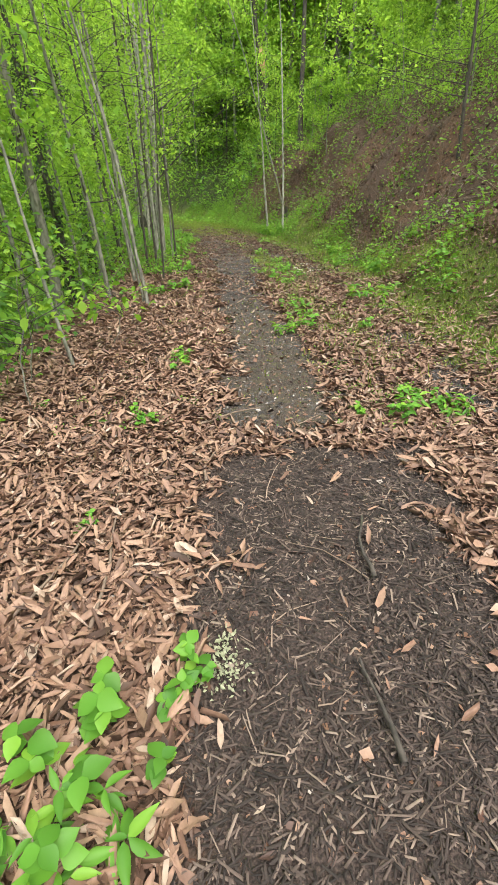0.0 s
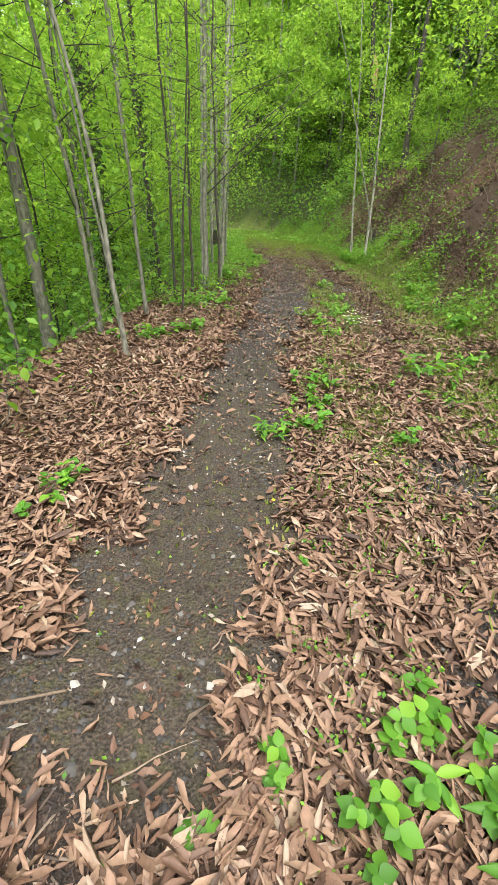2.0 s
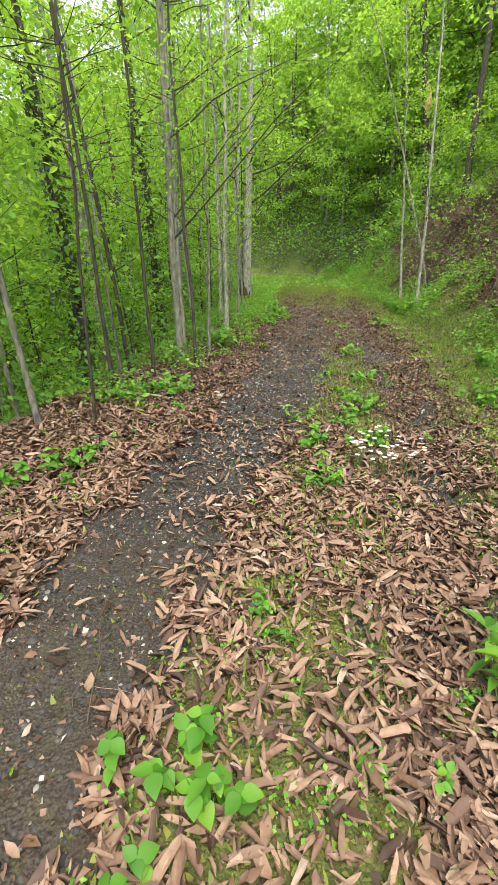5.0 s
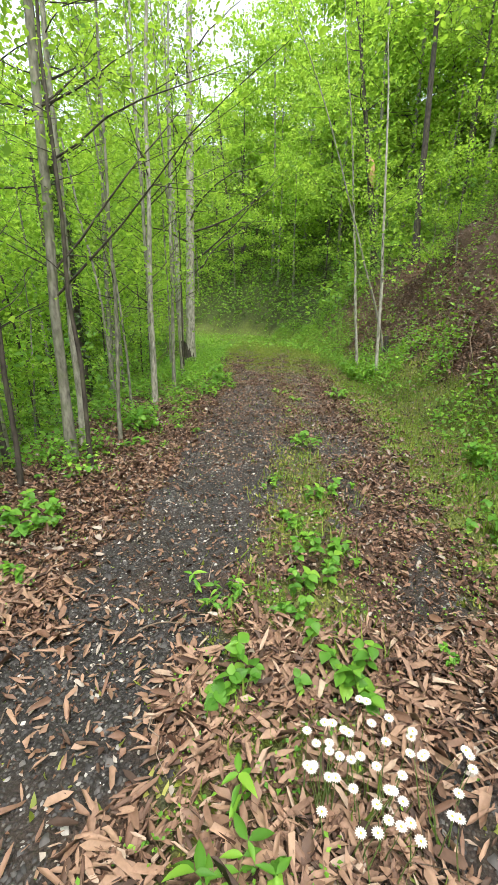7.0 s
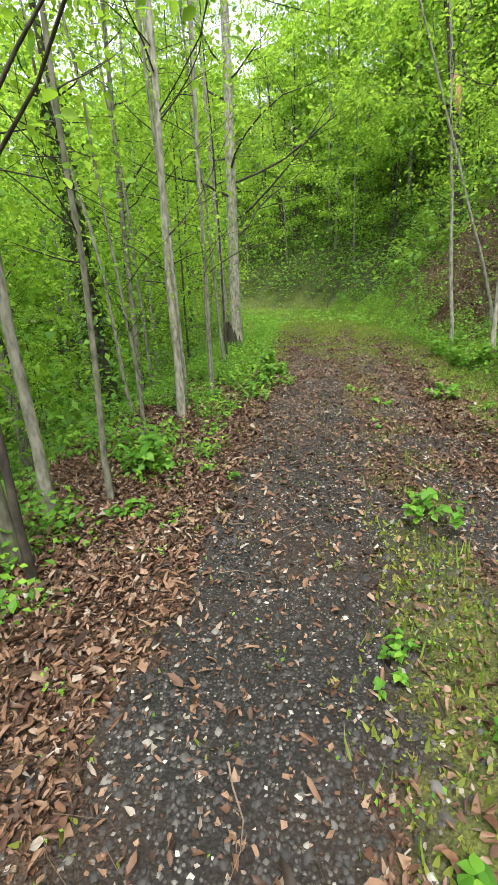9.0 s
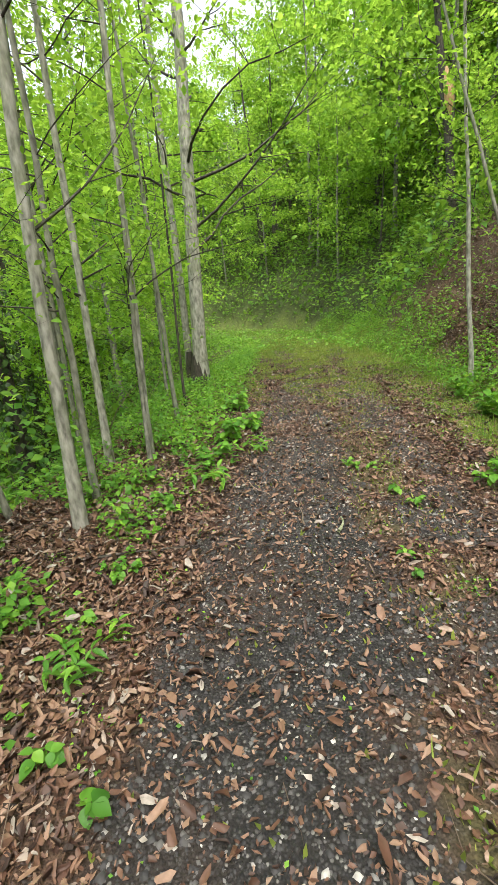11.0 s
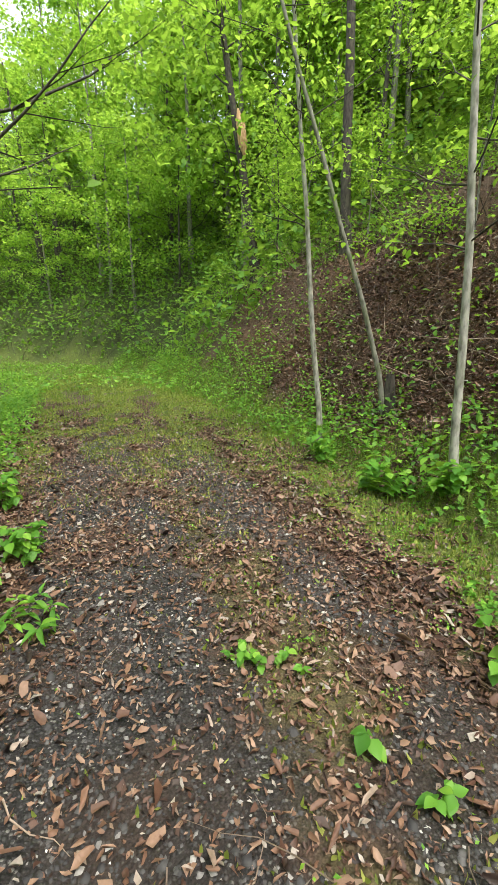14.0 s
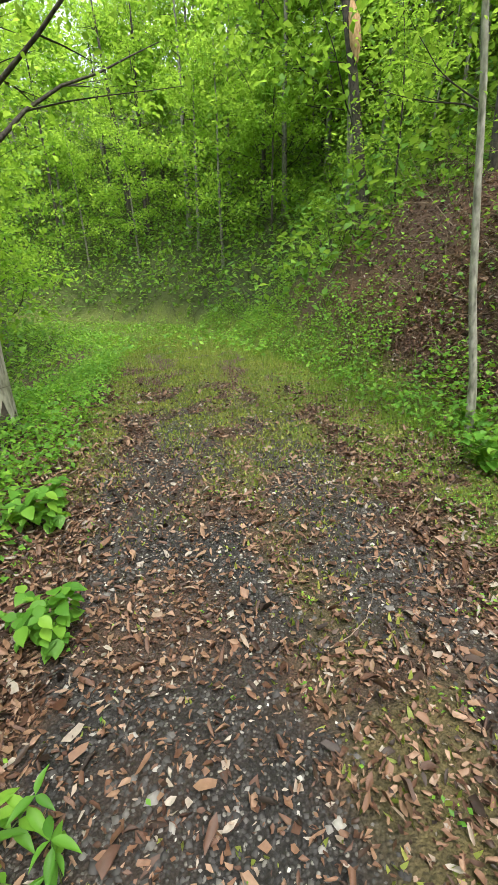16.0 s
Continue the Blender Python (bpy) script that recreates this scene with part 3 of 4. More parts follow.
# boughs hanging over the lane from the bank
stand(tree(90, 6.5, 0.04, (-0.6, 0.2), 0.3, 10, 1.6, 1700, 0.075, BARK_DARK, LEAF_A, "thin dark tree with leafy boughs hanging over the lane", 7,
           ((1.5, 3.25, 4.0, 0.16), (1.8, 3.0, 3.8, 0.16), (1.3, 3.45, 3.6, 0.2)), heavy=4.0), 4.6, 10.9)
stand(tree(91, 4.5, 0.04, (-0.4, 0.2), 0.3, 9, 1.3, 700, 0.08, BARK_GREY, LEAF_A, "small leafy tree on the bank", 6, ((1.0, 3.4, 2.0, 0.1), (0.7, 3.0, 1.8, 0.2))), 5.2, 5.2)

# the woods behind, from a few kinds
NEAR_TALL, NEAR_LOW, FAR_ONE = "leafy spring tree of the wooded slope", "low leafy understorey tree with spreading layers", "leafy tree on the distant wooded slope"
KINDS = [tree(200, 11, 0.08, (0.5, 0.2), 0.2, 26, 2.4, 4600, 0.125, BARK_GREY, LEAF_B, NEAR_TALL, 6, far=True),
         tree(201, 13, 0.10, (-0.4, 0.3), 0.22, 28, 2.6, 4800, 0.125, BARK_GREY, LEAF_A, NEAR_TALL, 6, far=True),
         tree(203, 12, 0.09, (-0.3, -0.3), 0.16, 26, 2.5, 4600, 0.125, BARK_DARK, LEAF_A, NEAR_TALL, 6, far=True),
         tree(204, 5, 0.035, (0.2, 0.2), 0.06, 20, 1.6, 2000, 0.12, BARK_DARK, LEAF_B, NEAR_LOW, 5, far=True),
         tree(205, 4, 0.03, (-0.2, 0.3), 0.05, 20, 1.5, 1900, 0.12, BARK_GREY, LEAF_A, NEAR_LOW, 5, far=True),
         tree(206, 11, 0.11, (0.5, 0.2), 0.08, 22, 3.0, 3400, 0.24, BARK_GREY, LEAF_B, FAR_ONE, 5, far=True),
         tree(207, 14, 0.13, (-0.4, 0.3), 0.1, 24, 3.2, 3600, 0.25, BARK_GREY, LEAF_A, FAR_ONE, 5, far=True),
         tree(208, 9, 0.09, (-0.4, -0.3), 0.05, 22, 2.8, 3200, 0.23, BARK_DARK, LEAF_B, FAR_ONE, 5, far=True)]
used = set()
spots = []
rw = np.random.default_rng(21)
for _ in range(20000):
    x, y = rw.uniform(-30, 26), rw.uniform(-3, 60)
    o = float(lane_offset(x, y))
    # only where the wood stands, off the lane and its banks
    if -3.9 < o < 4.6 or abs(x + 2) > 5 + 0.62 * (y + 6) or (y > 54 and x > 2):
        continue
    depth = math.hypot(x, max(0, y - 16))
    gap = (1.8 if o > 0 else 2.1) + 0.05 * max(0, depth - 6)
    if any((x - a) ** 2 + (y - b) ** 2 < gap * gap for a, b in spots):
        continue
    spots.append((x, y))
for x, y in spots:
    o = float(lane_offset(x, y))
    depth = math.hypot(x, max(0, y - 18))
    low = o > 0 and o < 7 or rw.random() < 0.45
    k = int(rw.integers(5, 8)) if depth > 14 else int(rw.integers(3, 5)) if low else int(rw.integers(0, 3))
    s = rw.uniform(0.8, 1.2) * (0.7 if o > 0 and o < 6 else 1.25 if depth > 16 else 1)
    ob = KINDS[k] if k not in used else copy_thing(KINDS[k], Matrix())
    used.add(k)
    stand(ob, x, y, rw.uniform(0, 360), s)

# ---------- ground cover ----------
def flat_rot(n, tilt, rng=RNG):
    return turn(rng.uniform(0, 6.28, n), rng.normal(0, tilt, n), rng.normal(0, tilt, n))


def litter_keep(x, y, o):
    mul, gravel, moss, soil, under, dirt = zone(x, y)
    d = 1 - 0.995 * mul - (0.93 - 0.25 * ease(y, 11, 14)) * gravel - 0.1 * dirt
    d = d * (1 - 0.85 * moss) * (1 - 0.5 * under)
    return np.clip(d, 0.006, 1)


# dead leaves: fresh and pale where the walk begins, older and greyer farther on
p = on_land(135000, -3.6, 3.6, -0.9, 9.5, litter_keep)
n = len(p)
size = np.minimum(RNG.gamma(5.0, 0.0095, n) + 0.015, 0.1)
v, f = strew(DRY_V, DRY_F, p + np.stack([0 * size, 0 * size, RNG.uniform(0.002, 0.03, n)], -1), flat_rot(n, 0.34),
             np.stack([size * RNG.uniform(0.16, 0.4, n), size, size * RNG.uniform(0.5, 1.8, n)], -1), 0.06)
q = on_land(95000, -3.4, 3.2, -0.9, 9.5, litter_keep)
k = len(q)
e = np.minimum(RNG.gamma(6.0, 0.011, k) + 0.015, 0.12)
curled = strew(FOLD_V, FOLD_F, q + np.stack([0 * e, 0 * e, RNG.uniform(0.012, 0.04, k)], -1), flat_rot(k, 0.28),
               np.stack([e * RNG.uniform(0.12, 0.3, k), e, e * RNG.uniform(0.3, 1.0, k)], -1), 0.07)
v, f = join(((v, f), curled))
stuff("dead_leaves", v, f, DEAD, "thick pale tan and pinkish dead leaves on the ground", "leaf litter")
p = on_land(210000, -4.4, 3.4, 8.5, 25, lambda x, y, o: litter_keep(x, y, o) * (1 - 0.4 * ease(y, 16, 24)))
n = len(p)
size = np.minimum(RNG.gamma(4.0, 0.007, n) + 0.01, 0.07) * (1 - 0.25 * (np.abs(lane_offset(p[:, 0], p[:, 1])) < 1.5))
v, f = strew(DRY_V, DRY_F, p + np.stack([0 * size, 0 * size, RNG.uniform(0.002, 0.022, n)], -1), flat_rot(n, 0.36),
             np.stack([size * RNG.uniform(0.22, 0.55, n), size, size * RNG.uniform(0.5, 2.0, n)], -1), 0.08)
q = on_land(150000, -4.2, 3.0, 8.8, 23, lambda x, y, o: np.clip(litter_keep(x, y, o) * (0.35 + 0.65 * ease(np.abs(o), 0.5, 1.4)), 0, 1))
k = len(q)
e = np.minimum(RNG.gamma(4.0, 0.0085, k) + 0.012, 0.08)
curled = strew(FOLD_V, FOLD_F, q + np.stack([0 * e, 0 * e, RNG.uniform(0.008, 0.035, k)], -1), flat_rot(k, 0.4),
               np.stack([e * RNG.uniform(0.18, 0.5, k), e, e * RNG.uniform(0.3, 1.2, k)], -1), 0.09)
v, f = join(((v, f), curled))
stuff("old_dead_leaves", v, f, DEAD_OLD, "weathered brown and grey dead leaves over the lane", "leaf litter")
p = on_land(70000, 0.5, 9.0, 0, 32, lambda x, y, o: ease(o, 2.4, 3.2) * ease(8 - o, 0, 2) * (0.35 + 0.5 * ease(waves(x, y, 2.0, 31), -0.2, 0.5)))
n = len(p)
size = np.minimum(RNG.gamma(5.0, 0.009, n) + 0.015, 0.09)
v, f = strew(FOLD_V, FOLD_F, p + np.array([0, 0, 0.015]), flat_rot(n, 0.6), np.stack([size * 0.5, size, size * 1.3], -1), 0.12)
stuff("bank_dead_leaves", v, f, DEAD_OLD, "brown dead leaves caught on the steep bank", "leaf litter")
# crumbled leaf
p = on_land(110000, -3.4, 3.2, 0.2, 20, lambda x, y, o: np.clip(0.9 - 0.6 * zone(x, y)[0] - 0.5 * zone(x, y)[2] - 0.3 * zone(x, y)[1], 0, 1))
n = len(p)
size = RNG.gamma(3.0, 0.006, n) + 0.006
v, f = strew(FLAT_V, FLAT_F, p + np.array([0, 0, 0.006]), flat_rot(n, 0.35), np.stack([size * RNG.uniform(0.3, 0.9, n), size, size], -1), 0.12)
stuff("leaf_fragments", v, f, DEAD_OLD, "crumbled brown bits of dead leaf over the ground", "leaf litter")
# mulch
p = on_land(46000, -0.5, 1.5, -0.9, 2.9, lambda x, y, o: zone(x, y)[0] * 0.95)
n = len(p)
size = RNG.gamma(2.2, 0.014, n) + 0.01
v, f = strew(CHIP_V, CHIP_F, p + np.stack([0 * size, 0 * size, RNG.uniform(-0.004, 0.012, n)], -1), flat_rot(n, 0.2),
             np.stack([RNG.uniform(0.003, 0.010, n), size, RNG.uniform(0.003, 0.008, n)], -1))
stuff("mulch_chips", v, f, CHIP, "dark shredded bark mulch heaped over the path", "mulch")
# gravel
p = on_land(420000, -3.5, 2.6, 2.4, 22, lambda x, y, o: zone(x, y)[1] * (1 - 0.55 * zone(x, y)[5]) * (0.75 - 0.3 * ease(y, 16, 21)) * (0.4 + 0.6 * ease(waves(x, y, 1.2, 33), -0.3, 0.4)))
n = len(p)
size = RNG.gamma(2.5, 0.005, n) + 0.006
v, f = strew(ROCK_V, ROCK_F, p - np.array([0, 0, 0.002]), flat_rot(n, 0.15), np.stack([size, size * RNG.uniform(0.6, 1, n), size * 0.9], -1))
stuff("gravel", v, f, STONE, "dark grey crushed gravel pressed into the wheel tracks", "gravel")
# moss and fine grass
p = on_land(560000, -5.5, 4.6, 2.5, 34, lambda x, y, o: zone(x, y)[2] * 0.9 + 0.07 * ease(waves(x, y, 0.7, 39), 0, 0.5) * (np.abs(o) < 2))
n = len(p)
size = RNG.uniform(0.012, 0.045, n)
v, f = strew(BLADE_V, BLADE_F, p, turn(RNG.uniform(0, 6.28, n), RNG.normal(0.7, 0.4, n), RNG.normal(0, 0.3, n)), np.stack([size * 0.5, size, size], -1))
stuff("moss", v, f, MOSSY, "yellow-green moss and fine weeds along the lane", "moss")
p = on_land(230000, -9, 4.6, 2.6, 38, lambda x, y, o: np.clip(ease(o, 1.2, 1.7) * ease(3.0 - o, 0, 0.5) * ease(waves(x, y, 1.5, 35) + 0.4, 0, 0.5)
            + 0.35 * ease(y, 21, 26) * (np.abs(o) < 2.4) + 0.55 * ease(0.6 - np.abs(o - 0.2), 0, 0.3) * ease(waves(x, y, 0.6, 36) - 0.05, 0, 0.5) * ease(14 - y, 0, 3) * ease(y, 2.8, 4.5), 0, 1))
n = len(p)
size = RNG.uniform(0.04, 0.16, n)
v, f = strew(BLADE_V, BLADE_F, p, turn(RNG.uniform(0, 6.28, n), RNG.normal(1.1, 0.3, n), RNG.normal(0, 0.3, n)), np.stack([size * 0.06 + 0.003, size, size], -1))
stuff("grass", v, f, GRASS, "thin bright grass along the verge", "grass")


def carpet(name, n, x0, x1, y0, y1, keep, low, high, leaf, mat, label, seed):
    rng = np.random.default_rng(seed)
    p = on_land(n, x0, x1, y0, y1, keep, rng)
    k = len(p)
    p[:, 2] += rng.uniform(0, 1, k) ** 1.5 * (high - low) + low
    size = leaf * rng.uniform(0.5, 1.3, k)
    rot = turn(rng.uniform(0, 6.28, k), rng.normal(-0.25, 0.4, k), rng.normal(0, 0.4, k))
    stuff(name, *strew(FLAT_V, FLAT_F, p, rot, np.stack([size * 0.66, size, size], -1)), mat, label, "undergrowth")


carpet("slope_undergrowth", 170000, -22, -1.9, -4, 40, lambda x, y, o: ease(-o, 2.6, 3.6) * (0.3 + 0.7 * ease(waves(x, y, 2.5, 41), -0.3, 0.5)), 0.05, 1.5, 0.12, BUSH, "dense green undergrowth on the falling slope", 41)
carpet("edge_herbs", 150000, -5, -0.8, 9, 32, lambda x, y, o: ease(-o, 1.35 + 0.35 * ease(15 - y, 0, 4), 2.0 + 0.4 * ease(15 - y, 0, 4)) * ease(3.6 + o, 0, 0.6) * ease(waves(x, y, 1.3, 42) - 0.15 + 0.9 * ease(y, 14.5, 17.5), 0, 0.4), 0.02, 0.3, 0.06, HERB, "lush green herbs along the lane edge", 42)
carpet("foot_herbs", 170000, -4, 5, 5, 34, lambda x, y, o: ease(o, 1.75, 2.1) * ease(3.3 - o, 0, 0.6) * ease(waves(x, y, 1.6, 43) + 0.2 + 0.6 * ease(y, 14, 18), 0, 0.5), 0.02, 0.34, 0.07, HERB, "lush green herbs at the foot of the bank", 43)
carpet("bank_undergrowth", 190000, -1, 24, -2, 42, lambda x, y, o: ease(o, 2.5, 3.4) * ease(waves(x, y, 2.0, 44) + 0.5 + 0.6 * ease(o, 5, 8), 0, 0.6), 0.03, 0.8, 0.085, BUSH, "patchy green shrubs and creepers on the bank", 44)
carpet("far_herbs", 50000, -24, 0, 25, 44, lambda x, y, o: ease(o + 3.6, 0, 0.8) * ease(2.4 - o, 0, 0.5) * (0.25 * ease(y, 25, 29) + 0.75 * ease(np.abs(o), 0.9, 1.5)) * ease(y, 25, 28), 0.01, 0.25, 0.12, HERB, "bright herbs and grass where the lane bends off", 47)
carpet("far_undergrowth", 80000, -24, 16, 25, 60, lambda x, y, o: ease(o, 2.0, 3.2), 0.02, 1.8, 0.23, BUSH, "green shrubs on the far wooded slope", 45)


carpet("lane_weeds", 330000, -4, 3.5, 2.6, 24, lambda x, y, o: (np.abs(o) < 2.4) * (1 - 0.95 * zone(x, y)[1]) * (1 - zone(x, y)[0])
       * np.clip(0.005 + 0.8 * ease(waves(x, y, 0.34, 46) - 0.55, 0, 0.4)
                 + 0.75 * ease(0.55 - np.abs(o - 0.1), 0, 0.3) * ease(waves(x, y, 0.4, 48) - 0.05, 0, 0.5) * ease(14 - y, 0, 3)
                 + 0.6 * ease(o, 0.85, 1.25) * ease(waves(x, y, 0.9, 49) + 0.3, 0, 0.6), 0, 1), 0.005, 0.09, 0.02, HERB, "small green weeds sprouting through the dead leaves", 46)


# dry brush on the bank
def brush(name, count, x0, x1, y0, y1, keep, lmin, lmax, r, label, seed, up=0.25, mat=TWIG):
    rng = np.random.default_rng(seed)
    chunks = []
    for q in on_land(count, x0, x1, y0, y1, keep, rng):
        l = rng.uniform(lmin, lmax)
        pts, rr = limb(rng, q + np.array([0, 0, 0.02]), rng.uniform(0, 6.28), l, rng.normal(up, 0.3), r * rng.uniform(0.5, 1.3), 4, 0.18)
        pts[:, 2] = np.maximum(pts[:, 2], land(pts[:, 0], pts[:, 1]) + 0.01)
        chunks.append(tube(pts, rr, 3))
    stuff(name, *join(chunks), mat, label, "brushwood")


brush("bank_brush", 3000, 1.2, 9, 2, 30, lambda x, y, o: ease(o, 2.6, 3.4) * ease(7.5 - o, 0, 2), 0.5, 1.7, 0.008, "tangle of dry twigs and fallen brush on the bank", 51, 0.4)
brush("far_brush", 1700, -20, 2, 27, 44, lambda x, y, o: ease(o, 2.1, 2.6) * ease(6 - o, 0, 2), 0.8, 2.4, 0.012, "dark leafless brush at the foot of the far slope", 54, 0.7, BARK_DARK)
brush("ground_twigs", 800, -3, 2.6, 0, 19, lambda x, y, o: 0.3 + 0.4 * (np.abs(o) > 1), 0.12, 0.5, 0.004, "small dry twigs lying over the lane", 52, 0.0)
brush("slope_brush", 500, -9, -2.4, 2, 28, lambda x, y, o: ease(-o, 3.0, 4), 0.6, 2.2, 0.009, "dry stems and fallen brush on the falling slope", 53, 0.5)


# ---------- single plants and sticks ----------
def herb(seed, stems, height, leaf, label, shape=0, pairs=3, mat=None):
    """A small leafy plant: stems and leaves under one Empty."""
    rng = np.random.default_rng(seed)
    root = new("herb_plant")
    pos, yaw, size = [], [], []
    for _ in range(stems):
        a = rng.uniform(0, 6.28)
        st, rr = limb(rng, (rng.normal(0, 0.05 + 0.02 * stems ** 0.5), rng.normal(0, 0.05 + 0.02 * stems ** 0.5), -0.01), a, height * rng.uniform(0.6, 1.1), rng.uniform(0.7, 1.4), 0.003, 5, 0.1)
        part("stem", mesh_of("stem", *tube(st, rr, 4), STEM, True), root)
        for k in range(pairs):
            q = st[max(1, 5 - k)]
            for side in ((0, 2.1, 4.2) if k == 0 else (0.8, 3.9)):
                pos.append(q)
                yaw.append(a + side + rng.normal(0, 0.35))
                size.append(leaf * rng.uniform(0.6, 1.2))
    k, size = len(pos), np.array(size)
    tv, tf, asp = ((BROAD_V, BROAD_F, 0.78), (BROAD_V, BROAD_F, 0.34))[shape]
    rot = turn(np.array(yaw), rng.normal(-0.05, 0.3, k), rng.normal(0, 0.25, k))
    tagged(part("leaves", mesh_of("leaves", *strew(tv, tf, np.array(pos), rot, np.stack([size * asp, size, size], -1)), mat or HERB, True), root), kind="stuff")
    return tagged(root, label, "plant", "green plants of the lane")


BROAD = "low bright green plant with broad oval leaves among dead leaves"
NARROW = "low green plant with narrow pointed leaves in the litter"
PL = [herb(300, 9, 0.2, 0.075, BROAD), herb(301, 6, 0.16, 0.065, BROAD), herb(302, 6, 0.22, 0.11, NARROW, 1, 4), herb(303, 9, 0.14, 0.06, BROAD), herb(304, 3, 0.12, 0.07, BROAD),
      herb(305, 12, 0.32, 0.095, "knee-high clump of dark green leaves at the lane edge", 0, 4)]
fresh = set()


def plant(k, x, y, s=1.0, yaw=None):
    ob = PL[k] if k not in fresh else copy_thing(PL[k], Matrix())
    fresh.add(k)
    return stand(ob, x, y, RNG.uniform(0, 360) if yaw is None else yaw, s, 0)


for k, x, y, s in ((0, -0.5, 0.66, 1.0), (1, -0.62, 0.5, 1.0), (2, -0.42, 0.42, 0.8), (1, -0.35, 0.8, 0.8), (3, -0.55, 4.1, 1.0), (3, 1.1, 2.97, 1.0), (3, 1.35, 3.0, 0.9),
                   (2, 1.5, 2.85, 0.8), (4, 0.75, 2.95, 1.0), (1, -0.75, 2.9, 0.8), (4, -0.95, 3.0, 1.0), (1, 0.62, 5.4, 1.0), (0, 0.75, 5.75, 0.8), (2, 0.45, 5.2, 0.8),
                   (1, 1.35, 5.35, 0.8), (2, 1.85, 7.0, 1.3), (0, 0.75, 6.25, 0.9), (1, -1.3, 7.5, 1.2), (0, -1.1, 7.9, 1.1), (3, -1.6, 7.2, 1.2), (1, -0.95, 8.3, 0.9),
                   (1, 0.45, 8.9, 1.0), (2, 0.75, 8.3, 0.8), (0, 1.05, 9.1, 0.9), (3, 0.8, 9.9, 1.0), (0, 0.9, 10.1, 0.8), (2, 0.35, 9.5, 0.7), (1, -1.35, 9.9, 1.2), (3, -1.6, 10.1, 1.3),
                   (3, 0.75, 11.2, 1.0), (4, 0.6, 10.6, 1.0), (1, -1.3, 10.4, 0.8), (5, -1.9, 12.9, 1.0), (4, -1.3, 12.9, 1.0), (0, 0.45, 12.6, 0.9), (1, -1.75, 12.2, 0.8), (2, -1.55, 13.4, 0.8),
                   (4, 0.05, 15.5, 1.0), (4, -0.1, 14.6, 0.7), (1, -1.9, 14.9, 0.9), (5, -2.0, 16.8, 1.0), (5, -1.95, 17.4, 0.8), (2, -1.8, 15.6, 1.0), (0, -1.75, 14.1, 0.6),
                   (5, 1.0, 18.1, 1.1), (5, 0.75, 19.2, 1.0), (5, 1.4, 17.6, 1.0), (0, 0.7, 15.9, 1.1), (0, -1.9, 16.1, 1.1), (2, -1.6, 16.5, 0.9), (5, -2.5, 18.4, 1.0), (5, 1.05, 20.3, 0.9),
                   (3, 2.4, 7.6, 1.2), (5, 2.6, 9.2, 0.8), (5, 2.3, 12.3, 0.8), (0, 2.1, 10.6, 1.0)):
    plant(k, x, y, s)
rp = np.random.default_rng(77)
for _ in range(150):
    y = rp.uniform(0.8, 20)
    o = rp.choice((-1, 1)) * rp.uniform(0.1, 2.5) - 0.3
    x = float(np.interp(y, LANE[:, 1], LANE[:, 0])) + o
    z5 = zone(np.array([x]), np.array([y]))
    if z5[0][0] > 0.2 or z5[1][0] > 0.3 or (y < 6 and rp.random() < 0.5) or (y > 12 and abs(o) < 1.3 and rp.random() < 0.75):
        continue
    plant(int(rp.choice((1, 3, 4, 4, 3, 4))), x, y, rp.uniform(0.35, 0.75))
# leafy shrub close to where the walk begins
for k, (x, y, h) in enumerate(((-1.75, 3.1, 1.3), (-2.1, 3.9, 1.5), (-2.4, 2.6, 1.4), (-1.5, 4.6, 0.9))):
    stand(tree(400 + k, h, 0.009, (0.15, 0.1), 0.25, 8, 0.6, 70, 0.09, BARK_GREY, LEAF_A, "spindly shrub with bright young leaves", 5), x, y)


# white daisies in the middle strip
def daisy(seed):
    rng = np.random.default_rng(seed)
    root = new("white_flower")
    h = rng.uniform(0.2, 0.32)
    st, rr = limb(rng, (0, 0, 0), rng.uniform(0, 6), h, 1.35, 0.003, 4, 0.06)
    part("stem", mesh_of("stem", *tube(st, rr, 4), STEM, True), root)
    k = 14
    rot = turn(np.linspace(0, 6.28, k, endpoint=False), np.full(k, 0.15), np.zeros(k))
    part("petals", mesh_of("petals", *strew(FLAT_V, FLAT_F, np.tile(st[-1], (k, 1)), rot, np.tile((0.007, 0.018, 0.018), (k, 1))), PETAL), root)
    eye = tube([st[-1] - (0, 0, 0.001), st[-1] + (0, 0, 0.003), st[-1] + (0, 0, 0.005)], [0.0035, 0.0035, 0.001], 6)
    part("eye", mesh_of("eye", *eye, YELLOW, True), root)
    return tagged(root, "small white daisy with a yellow eye on a thin stem", "flower", "white flowers of the lane")


for k in range(46):
    cx, cy = ((1.06, 8.62), (1.2, 8.58), (1.33, 8.63), (0.98, 8.55), (1.14, 8.42))[k % 5]
    stand(daisy(500 + k), cx + rp.normal(0, 0.07), cy + rp.normal(0, 0.08), sink=0)
for x, y in ((1.2, 4.75), (0.62, 4.2)):
    root = new("yellow_flower")
    part("stem", mesh_of("stem", *tube([(0, 0, 0), (0, 0, 0.05), (0.005, 0, 0.1)], [0.002] * 3, 4), STEM), root)
    k = 8
    part("petals", mesh_of("petals", *strew(FLAT_V, FLAT_F, np.tile((0.005, 0, 0.1), (k, 1)), turn(np.linspace(0, 5.5, k), np.full(k, 0.3), np.zeros(k)), np.tile((0.008, 0.013, 0.01), (k, 1))), YELLOW), root)
    stand(tagged(root, "tiny yellow flower in the leaf litter", "flower", "yellow flowers"), x, y, sink=0)


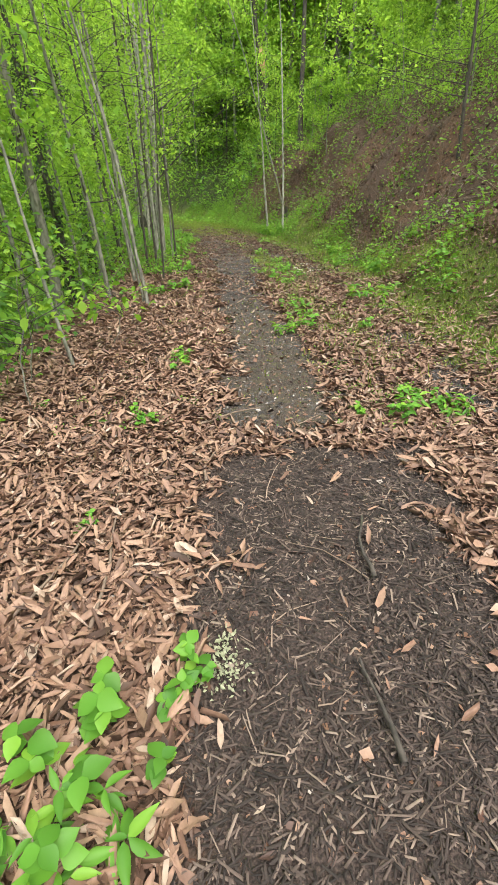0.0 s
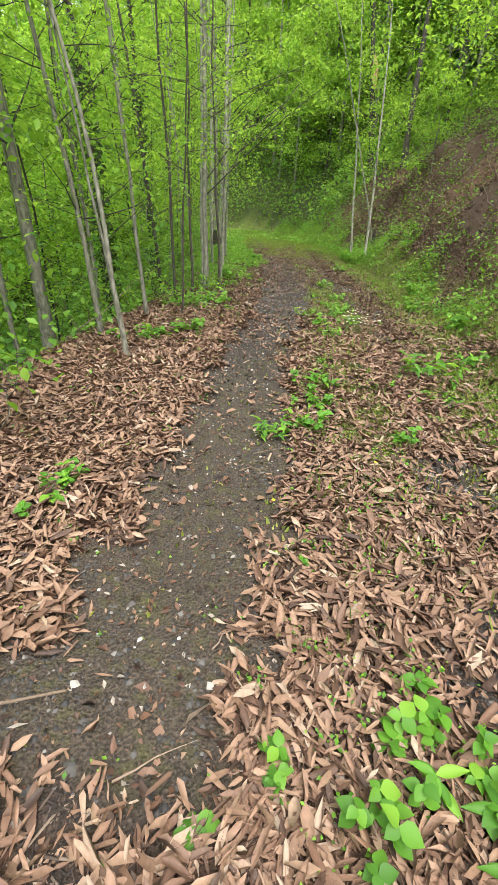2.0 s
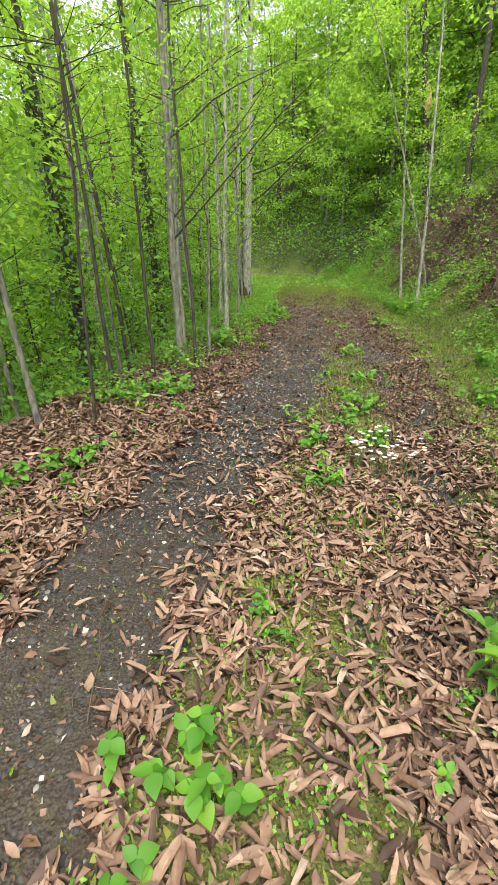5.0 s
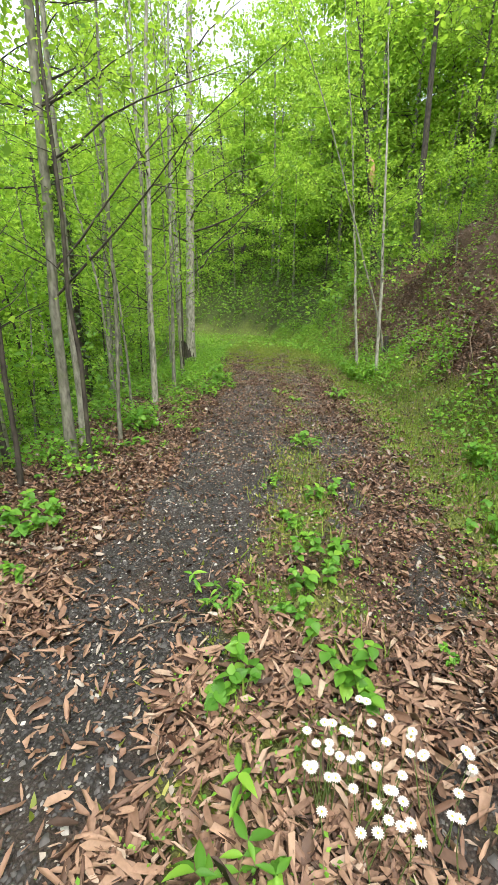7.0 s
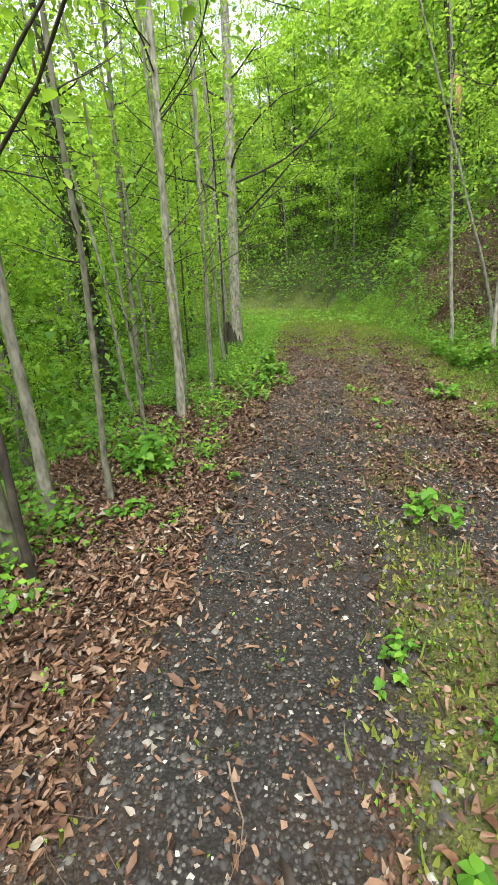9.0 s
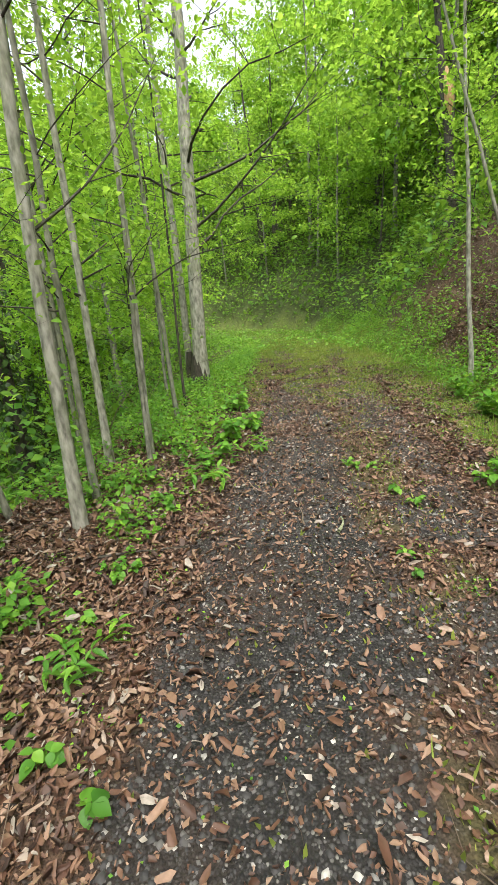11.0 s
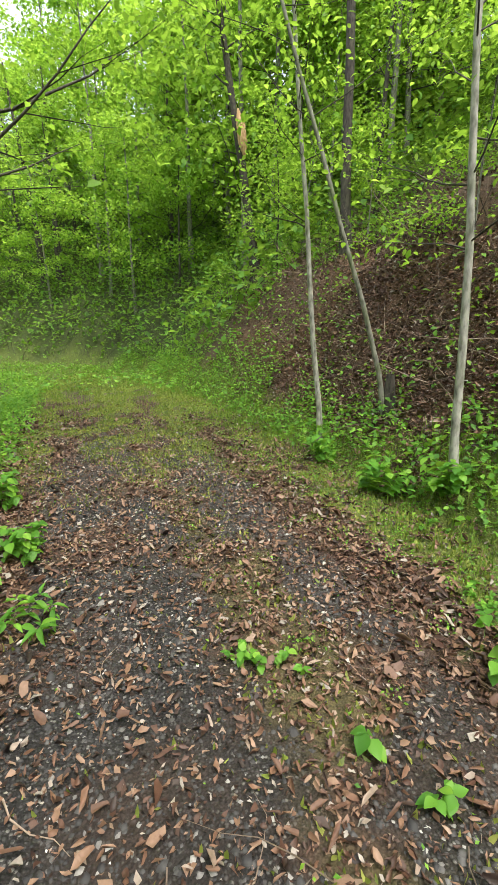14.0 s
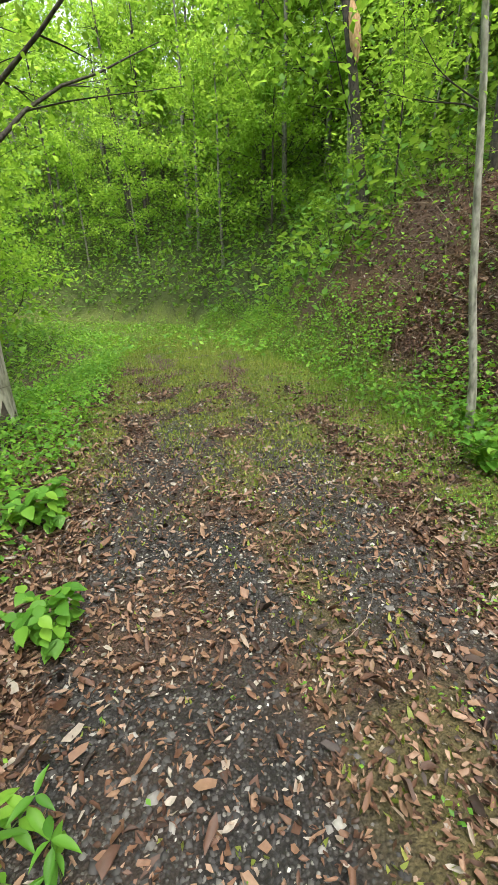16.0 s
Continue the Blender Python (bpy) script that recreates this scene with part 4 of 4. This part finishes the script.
def stick(seed, x, y, yaw, length, r, label, mat=TWIG, lift=0.04):
    rng = np.random.default_rng(seed)
    pts, rr = limb(rng, (0, 0, 0), radians(yaw), length, 0.0, r, 7, 0.07)
    pts[:, 2] = land(pts[:, 0] + x, pts[:, 1] + y) - float(land(x, y)) + lift
    ob = new("stick", mesh_of("stick", *tube(pts, np.maximum(rr, r * 0.45), 6), mat, True))
    ob.location = (x, y, float(land(x, y)))
    return tagged(ob, label, "stick", "fallen sticks")


stick(1, -0.62, 1.05, 88, 1.2, 0.009, "long pale dry stick lying on dead leaves")
stick(2, -0.95, 1.1, 70, 1.3, 0.008, "long pale dry stick lying on dead leaves")
stick(3, -0.25, 2.0, 80, 0.35, 0.012, "short weathered stick lying on dead leaves")
stick(4, 0.52, 1.3, 95, 0.45, 0.012, "dark wet stick lying on the mulch", BARK_DARK)
stick(5, 0.42, 0.6, 100, 0.35, 0.012, "dark wet stick lying on the mulch", BARK_DARK)
stick(6, -0.3, 8.0, 8, 0.8, 0.006, "thin dark twig lying across the wheel track", BARK_DARK)
stick(7, -0.35, 2.75, 35, 0.5, 0.012, "weathered stick in the dead leaves")
stick(8, 0.0, 9.2, 55, 0.4, 0.005, "thin twig lying on the gravel")
stick(9, -0.75, 14.9, 120, 0.5, 0.006, "thin twig lying on the lane")
stick(10, -1.9, 9.8, 10, 0.7, 0.03, "lichen-grey fallen branch at the lane edge", LICHEN, 0.03)
stick(11, -0.5, 14.85, 75, 0.22, 0.014, "short lichen-covered stick on the lane", LICHEN)
stick(12, -2.0, 14.2, 15, 0.6, 0.01, "dark stick in the dead leaves", BARK_DARK)
stick(13, 2.2, 19.4, 60, 1.3, 0.02, "fallen grey branch at the foot of the bank")

# pale lichen crumbs beside the mulch
rl = np.random.default_rng(9)
for x, y, s in ((-0.13, 0.93, 0.09), (-1.3, 10.1, 0.08)):
    k = 260
    q = np.stack([x + rl.normal(0, s * 0.5, k), y + rl.normal(0, s * 0.6, k), np.zeros(k)], -1)
    q[:, 2] = land(q[:, 0], q[:, 1]) + 0.03 + rl.uniform(0, 0.012, k)
    e = rl.uniform(0.008, 0.022, k)
    stuff("lichen", *strew(FLAT_V, FLAT_F, q, flat_rot(k, 0.5, rl), np.stack([e * 0.6, e, e], -1), 0.12), LICHEN, "pale grey-green lichen crumbled over dead leaves", "lichen")
